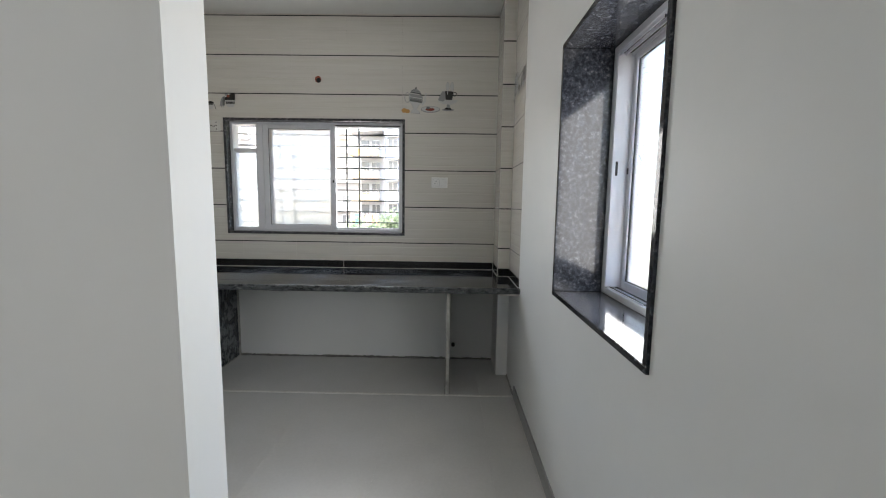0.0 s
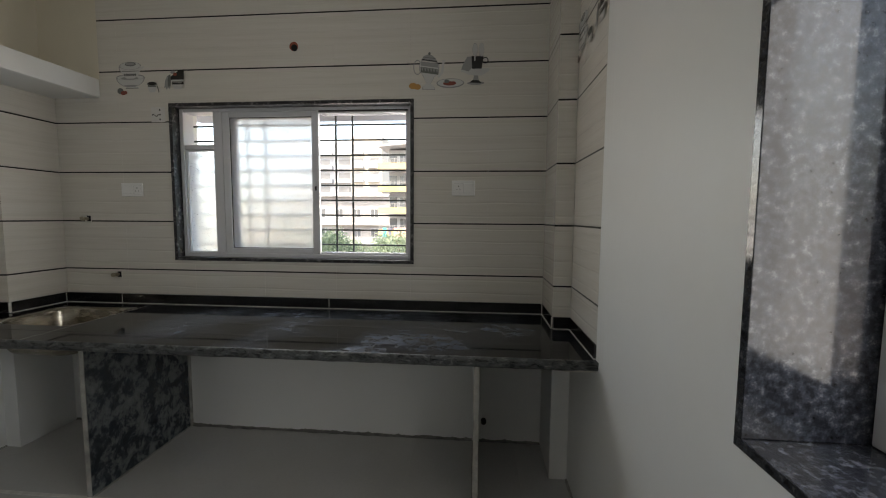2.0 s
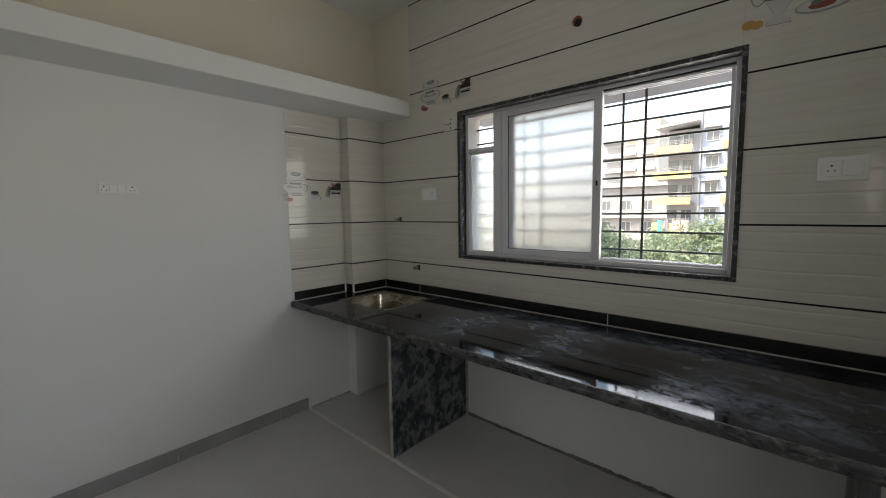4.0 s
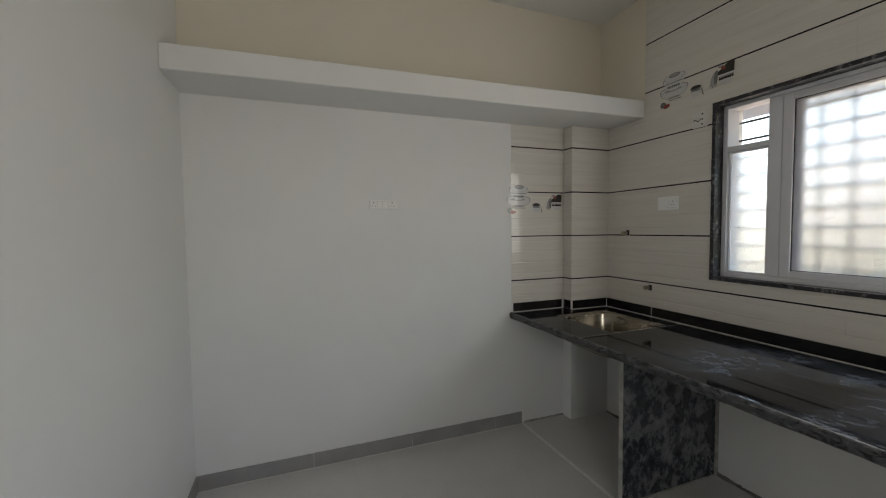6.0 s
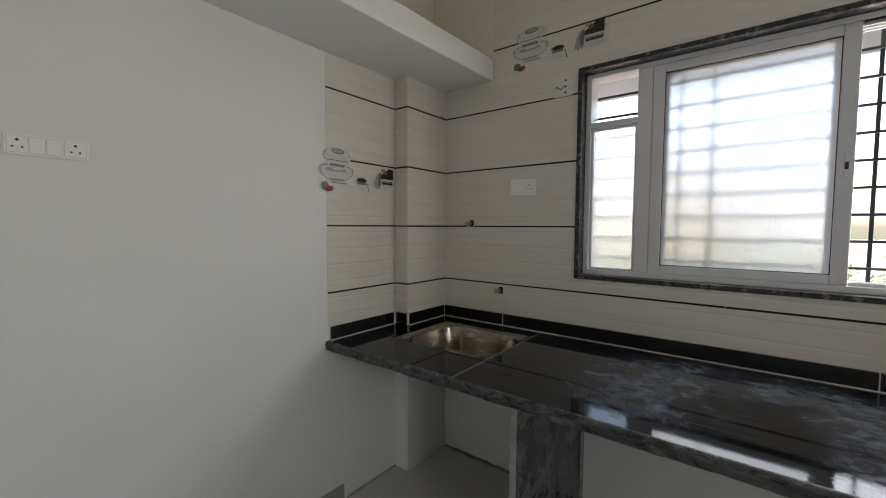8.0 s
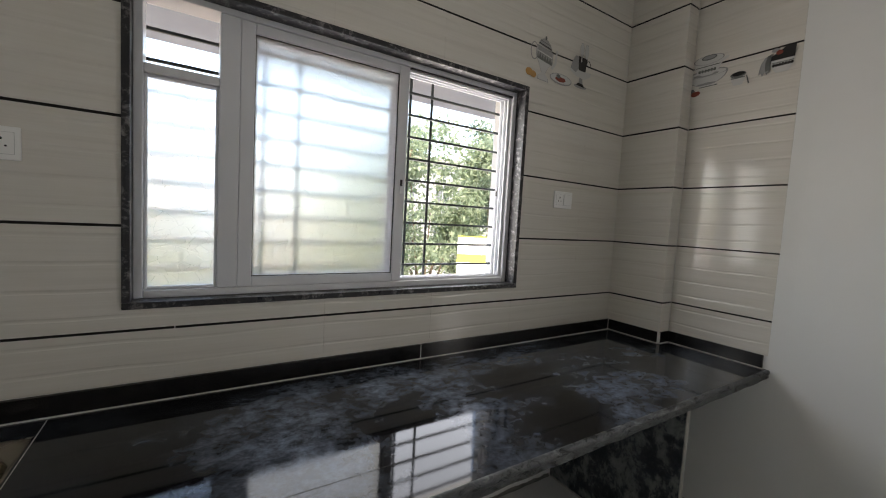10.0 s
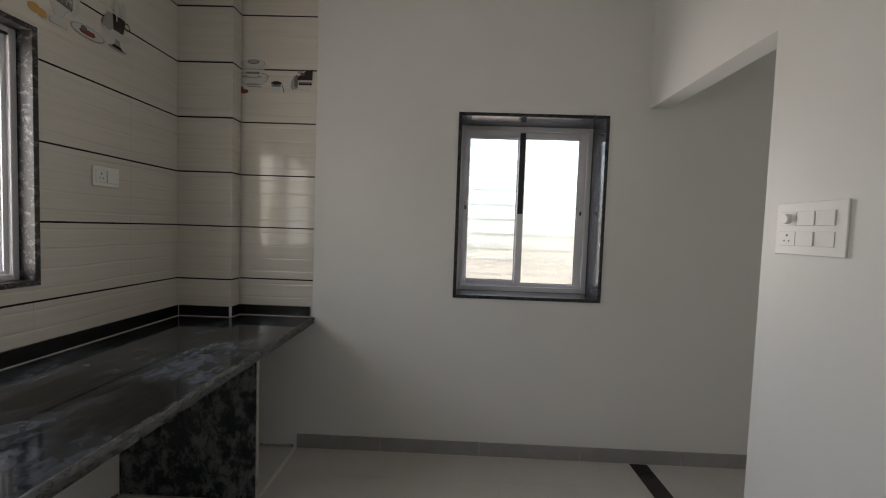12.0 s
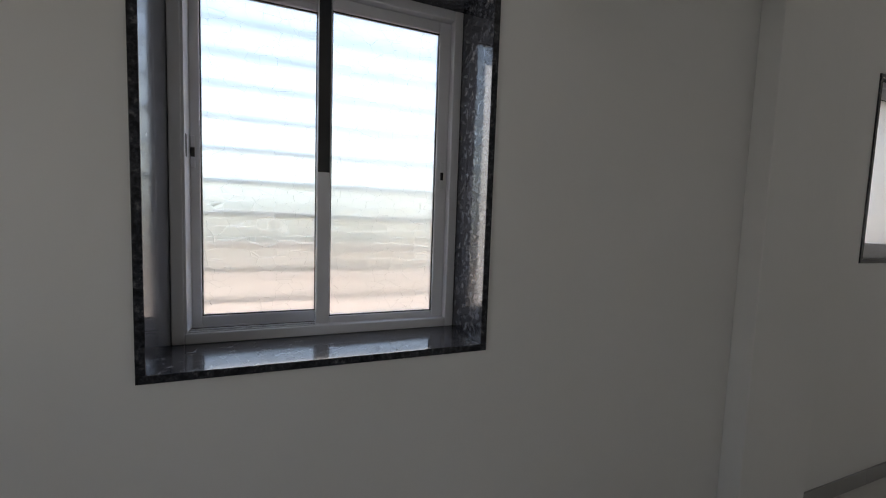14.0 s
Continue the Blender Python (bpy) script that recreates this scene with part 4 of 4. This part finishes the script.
def cup_set(face, u, z, parent, base=0.0, s=1):
    """A lidded cup on a bowl-shaped saucer, a small cup and a bowl of chocolates; u, z: its lower outer corner, s: direction of reading."""
    sh = []

    def q(*pts):
        return [(u + s * a, z + b) for a, b in pts]

    def o(a, b, ra, rb, m, n=18, a0=0, a1=360):
        sh.append((oval(u + s * a, z + b, ra, rb, n, a0, a1), m))

    def ring(a, b, ra, rb, w, m):
        p, k = oval(u + s * a, z + b, ra, rb, 16), oval(u + s * a, z + b, ra - w, rb - w, 16)
        for i in range(16):
            sh.append(([p[i], p[(i + 1) % 16], k[(i + 1) % 16], k[i]], m))

    ring(0.040, 0.168, 0.020, 0.024, 0.005, 5)
    o(0.095, 0.112, 0.094, 0.020, 5)
    o(0.095, 0.108, 0.088, 0.054, 0, 20, 180, 360)
    o(0.095, 0.110, 0.088, 0.015, 0)
    o(0.090, 0.106, 0.060, 0.009, 5)
    sh.append((q((0.030, 0.178), (0.165, 0.178), (0.158, 0.140), (0.140, 0.116), (0.118, 0.104), (0.075, 0.104), (0.052, 0.116), (0.036, 0.140)), 0))
    sh.append((q((0.158, 0.150), (0.186, 0.166), (0.190, 0.174), (0.176, 0.176), (0.160, 0.166)), 0))
    o(0.098, 0.180, 0.066, 0.022, 0)
    o(0.100, 0.190, 0.036, 0.013, 1)
    o(0.100, 0.191, 0.030, 0.009, 5)
    sh.append((q((0.040, 0.150), (0.154, 0.150), (0.153, 0.146), (0.041, 0.146)), 1))
    for i in range(6):
        o(0.060 + 0.014 * i, 0.126, 0.007, 0.008, 1, 8)
    o(0.095, 0.060, 0.048, 0.006, 5)
    sh.append((q((0.066, 0.054), (0.146, 0.054), (0.150, 0.044), (0.062, 0.044)), 0))
    sh.append((q((0.064, 0.048), (0.148, 0.048), (0.149, 0.044), (0.063, 0.044)), 1))
    o(0.026, 0.030, 0.020, 0.018, 1)
    o(0.046, 0.018, 0.018, 0.013, 3)
    o(0.060, 0.020, 0.012, 0.011, 3)
    sh.append((q((0.206, 0.068), (0.268, 0.068), (0.264, 0.036), (0.256, 0.018), (0.222, 0.018), (0.212, 0.036)), 0))
    o(0.237, 0.068, 0.033, 0.014, 1)
    o(0.238, 0.071, 0.027, 0.010, 2)
    sh.append((q((0.208, 0.056), (0.266, 0.056), (0.265, 0.050), (0.209, 0.050)), 1))
    sh.append((q((0.270, 0.058), (0.274, 0.058), (0.286, 0.018), (0.280, 0.016)), 1))
    sh.append((q((0.364, 0.094), (0.446, 0.094), (0.444, 0.060), (0.430, 0.034), (0.384, 0.034), (0.366, 0.060)), 0))
    for i in range(7):
        o(0.374 + 0.011 * i, 0.068, 0.006, 0.008, 2, 8)
    sh.append((q((0.368, 0.080), (0.446, 0.080), (0.445, 0.076), (0.368, 0.076)), 1))
    sh.append((q((0.362, 0.122), (0.340, 0.112), (0.326, 0.086), (0.318, 0.040), (0.328, 0.046), (0.334, 0.030), (0.344, 0.046), (0.352, 0.034), (0.360, 0.052), (0.364, 0.090)), 5))
    sh.append((q((0.362, 0.122), (0.350, 0.117), (0.342, 0.086), (0.344, 0.050), (0.360, 0.052), (0.364, 0.090)), 1))
    sh.append((q((0.362, 0.090), (0.448, 0.090), (0.450, 0.142), (0.418, 0.145), (0.398, 0.132), (0.378, 0.118), (0.364, 0.110)), 2))
    o(0.378, 0.134, 0.016, 0.009, 5)
    o(0.392, 0.122, 0.013, 0.010, 3)
    motif(face, sh, parent, base)


def pot_set(face, u, z, parent, base=0.0):
    """A tall coffee pot, an apricot, a dish of cherries and a black cup in a stemmed dish."""
    sh = []

    def q(*pts):
        return [(u + a, z + b - 0.155 * a) for a, b in pts]

    def o(a, b, ra, rb, m, n=18, a0=0, a1=360):
        sh.append((oval(u + a, z + b - 0.155 * a, ra, rb, n, a0, a1), m))

    def ring(a, b, ra, rb, w, m):
        p, k = oval(u + a, z + b - 0.155 * a, ra, rb, 18), oval(u + a, z + b - 0.155 * a, ra - w, rb - w, 18)
        for i in range(18):
            sh.append(([p[i], p[(i + 1) % 18], k[(i + 1) % 18], k[i]], m))

    ring(0.036, 0.120, 0.025, 0.042, 0.005, 5)
    o(0.010, 0.012, 0.024, 0.018, 4)
    o(0.036, 0.010, 0.020, 0.016, 4)
    sh.append((q((0.066, 0.002), (0.136, 0.010), (0.132, 0.024), (0.112, 0.040), (0.130, 0.075), (0.156, 0.100), (0.158, 0.150), (0.052, 0.150), (0.050, 0.100), (0.070, 0.075), (0.088, 0.040), (0.068, 0.018)), 0))
    sh.append((q((0.150, 0.085), (0.172, 0.115), (0.180, 0.178), (0.196, 0.182), (0.192, 0.170), (0.186, 0.110), (0.160, 0.075)), 0))
    sh.append((q((0.054, 0.126), (0.156, 0.126), (0.156, 0.094), (0.054, 0.094)), 1))
    for i in range(6):
        sh.append((q((0.057 + 0.017 * i, 0.124), (0.072 + 0.017 * i, 0.124), (0.064 + 0.017 * i, 0.102)), 5))
    sh.append((q((0.055, 0.156), (0.155, 0.156), (0.155, 0.132), (0.055, 0.132)), 5))
    sh.append((q((0.056, 0.160), (0.154, 0.160), (0.140, 0.184), (0.118, 0.198), (0.092, 0.198), (0.070, 0.184)), 5))
    sh.append((q((0.060, 0.164), (0.150, 0.164), (0.148, 0.169), (0.062, 0.169)), 2))
    sh.append((q((0.068, 0.180), (0.142, 0.180), (0.140, 0.183), (0.070, 0.183)), 1))
    o(0.105, 0.204, 0.007, 0.010, 1, 10)
    o(0.226, 0.056, 0.080, 0.027, 5)
    o(0.226, 0.058, 0.074, 0.022, 0)
    o(0.222, 0.054, 0.038, 0.012, 3)
    o(0.206, 0.064, 0.015, 0.010, 1)
    o(0.244, 0.060, 0.014, 0.009, 3)
    o(0.372, 0.076, 0.050, 0.010, 5)
    sh.append((q((0.338, 0.076), (0.404, 0.082), (0.388, 0.096), (0.384, 0.128), (0.362, 0.126), (0.358, 0.094)), 5))
    sh.append((q((0.336, 0.074), (0.404, 0.080), (0.390, 0.094), (0.354, 0.090)), 2))
    sh.append((q((0.286, 0.130), (0.330, 0.116), (0.400, 0.120), (0.444, 0.150), (0.450, 0.168), (0.384, 0.160), (0.330, 0.150), (0.290, 0.142)), 0))
    sh.append((q((0.288, 0.140), (0.300, 0.175), (0.322, 0.214), (0.348, 0.220), (0.352, 0.160), (0.330, 0.134)), 5))
    sh.append((q((0.350, 0.152), (0.404, 0.160), (0.414, 0.230), (0.346, 0.222)), 2))
    ring(0.424, 0.208, 0.018, 0.018, 0.005, 2)
    o(0.366, 0.258, 0.014, 0.034, 0)
    o(0.402, 0.262, 0.014, 0.036, 0)
    sh.append((q((0.362, 0.196), (0.368, 0.196), (0.369, 0.230), (0.363, 0.230)), 0))
    motif(face, sh, parent, base)


cup_set("n", -2.720, 2.105, wall_north)
pot_set("n", -0.876, 2.118, wall_north)
cup_set("w", -0.800, 1.482, wall_west, 0.008)
cup_set("e", -0.290, 2.105, wall_east, 0.008, -1)

# ---- tiles, last ----
ROW0, ROWH, TW, TX = 1.0305, 0.3065, 0.457, -0.425
LH = 0.0078
N_HOLES = [NWIN, (-W - 1, -2.835, 2.210, 9)]
ROWS = [(SZ + 0.001, ROW0)] + [(ROW0 + ROWH * k, min(ROW0 + ROWH * (k + 1), TOP - 0.0005)) for k in range(7)]


def tile_run(face, u0, u1, parent, depth, joints, holes=(), top=TOP, out=0.0):
    """Rows of wall tiles along one face; out: how far their glaze stands off the face's plane."""
    us = [u0] + [j for j in sorted(joints) if u0 + 0.01 < j < u1 - 0.01] + [u1]
    for k, (z0, z1) in enumerate(ROWS):
        if z0 > top:
            continue
        z1 = min(z1, top)
        for i, (a, b) in enumerate(zip(us, us[1:])):
            g, bm = 0.0002, bmesh.new()
            jig = (random.random() - 0.5) * 0.0012
            tp = z1 - g
            cells = [(*c, 0) for c in cuts(a + g, b - g, z0 + g, max(z0 + g, tp - LH + jig), holes)] if tp - LH > z0 + g else []
            if z1 < top - 0.001 or k == 0:
                cells += [(*c, 1) for c in cuts(a + g + 0.0012, b - g - 0.0012, tp - LH + jig, tp, holes)]
            else:
                cells += [(*c, 0) for c in cuts(a + g, b - g, tp - LH, tp, holes)]
            if not cells:
                bm.free()
                continue
            f = wall_axes(face)
            for ca, cb, cc, cd, mt_ in cells:
                p, r = f(ca, out, cc), f(cb, out - depth, cd)
                box(bm, p[0], r[0], p[1], r[1], cc, cd, 0, mt_)
            part("tile", bm, [TILE, LINE], parent)


joints_n = [TX - TW * k for k in range(8)]
tile_run("n", -W + COL_W, -COL_E, wall_north, 0.008, joints_n, N_HOLES)
tile_run("w", -0.762, -0.329, wall_west, 0.0075, [], [], 2.098, 0.008)
tile_run("e", -0.762, -0.319, wall_east, 0.0075, [], [], TOP, 0.008)


def column_tiles(parent, x_face, y0, x0, x1, sign, top):
    for k, (z0, z1) in enumerate(ROWS):
        if z0 > top:
            continue
        z1 = min(z1, top)
        for (a, b, c, d) in ((x_face, x_face + sign * 0.008, y0 - 0.008, -0.0005), (x0, x1, y0 - 0.008, y0)):
            bm = bmesh.new()
            box(bm, a, b, c, d, z0 + 0.0008, z1 - 0.0008 - LH, 0, 0)
            box(bm, a, b, c, d, z1 - 0.0008 - LH, z1 - 0.0008, 0, 0 if z1 >= top - 0.001 and k else 1)
            part("tile", bm, [TILE, LINE], parent)


column_tiles(column_e, -COL_E, -0.31, -COL_E + 0.0002, -0.0085, -1, TOP)
column_tiles(column_w, -W + COL_W, -0.32, -W + 0.0085, -W + COL_W - 0.0002, 1, 2.098)


def feathered_edge(x, out, top):
    """Plaster drawn out from the tiles' free edge down to the wall's face."""
    bm = bmesh.new()
    prof = [(x, -0.7624), (x + out, -0.7624), (x + out * 0.72, -0.775), (x + out * 0.25, -0.800), (x, -0.822)]
    rows = [[bm.verts.new((a, b, z)) for a, b in prof] for z in (CT + 0.001, top)]
    for i in range(4):
        bm.faces.new((rows[0][i], rows[0][i + 1], rows[1][i + 1], rows[1][i]))
    bm.faces.new(rows[0])
    bm.faces.new(rows[1][::-1])
    bmesh.ops.recalc_face_normals(bm, faces=bm.faces[:])
    structure("trim", bm, PAINT, "plaster feathered off the tiles' edge")


feathered_edge(0.0, -0.0078, TOP - 0.001)
feathered_edge(-W, 0.0078, 2.097)

# floor tiles
k = 0
for x0 in [-W + 0.6 * i for i in range(6)]:
    for y0 in [-0.675 - 0.6 * i for i in range(10)]:
        a, b, c, d = x0 + 0.0003, min(x0 + 0.6, 0) - 0.0003, max(y0 - 0.6, BACK) + 0.0003, y0 - 0.0003
        if b - a > 0.02 and d - c > 0.02:
            part("floor_tile", one_box(a, b, c, d, -0.006, 0.0), FLOOR, floor)
for x0 in [-W + 0.6 * i for i in range(6)]:
    a, b = x0 + 0.0003, min(x0 + 0.6, 0) - 0.0003
    part("floor_tile", one_box(a, b, -0.6745, 0.008, -0.006, 0.0), FLOOR, floor)
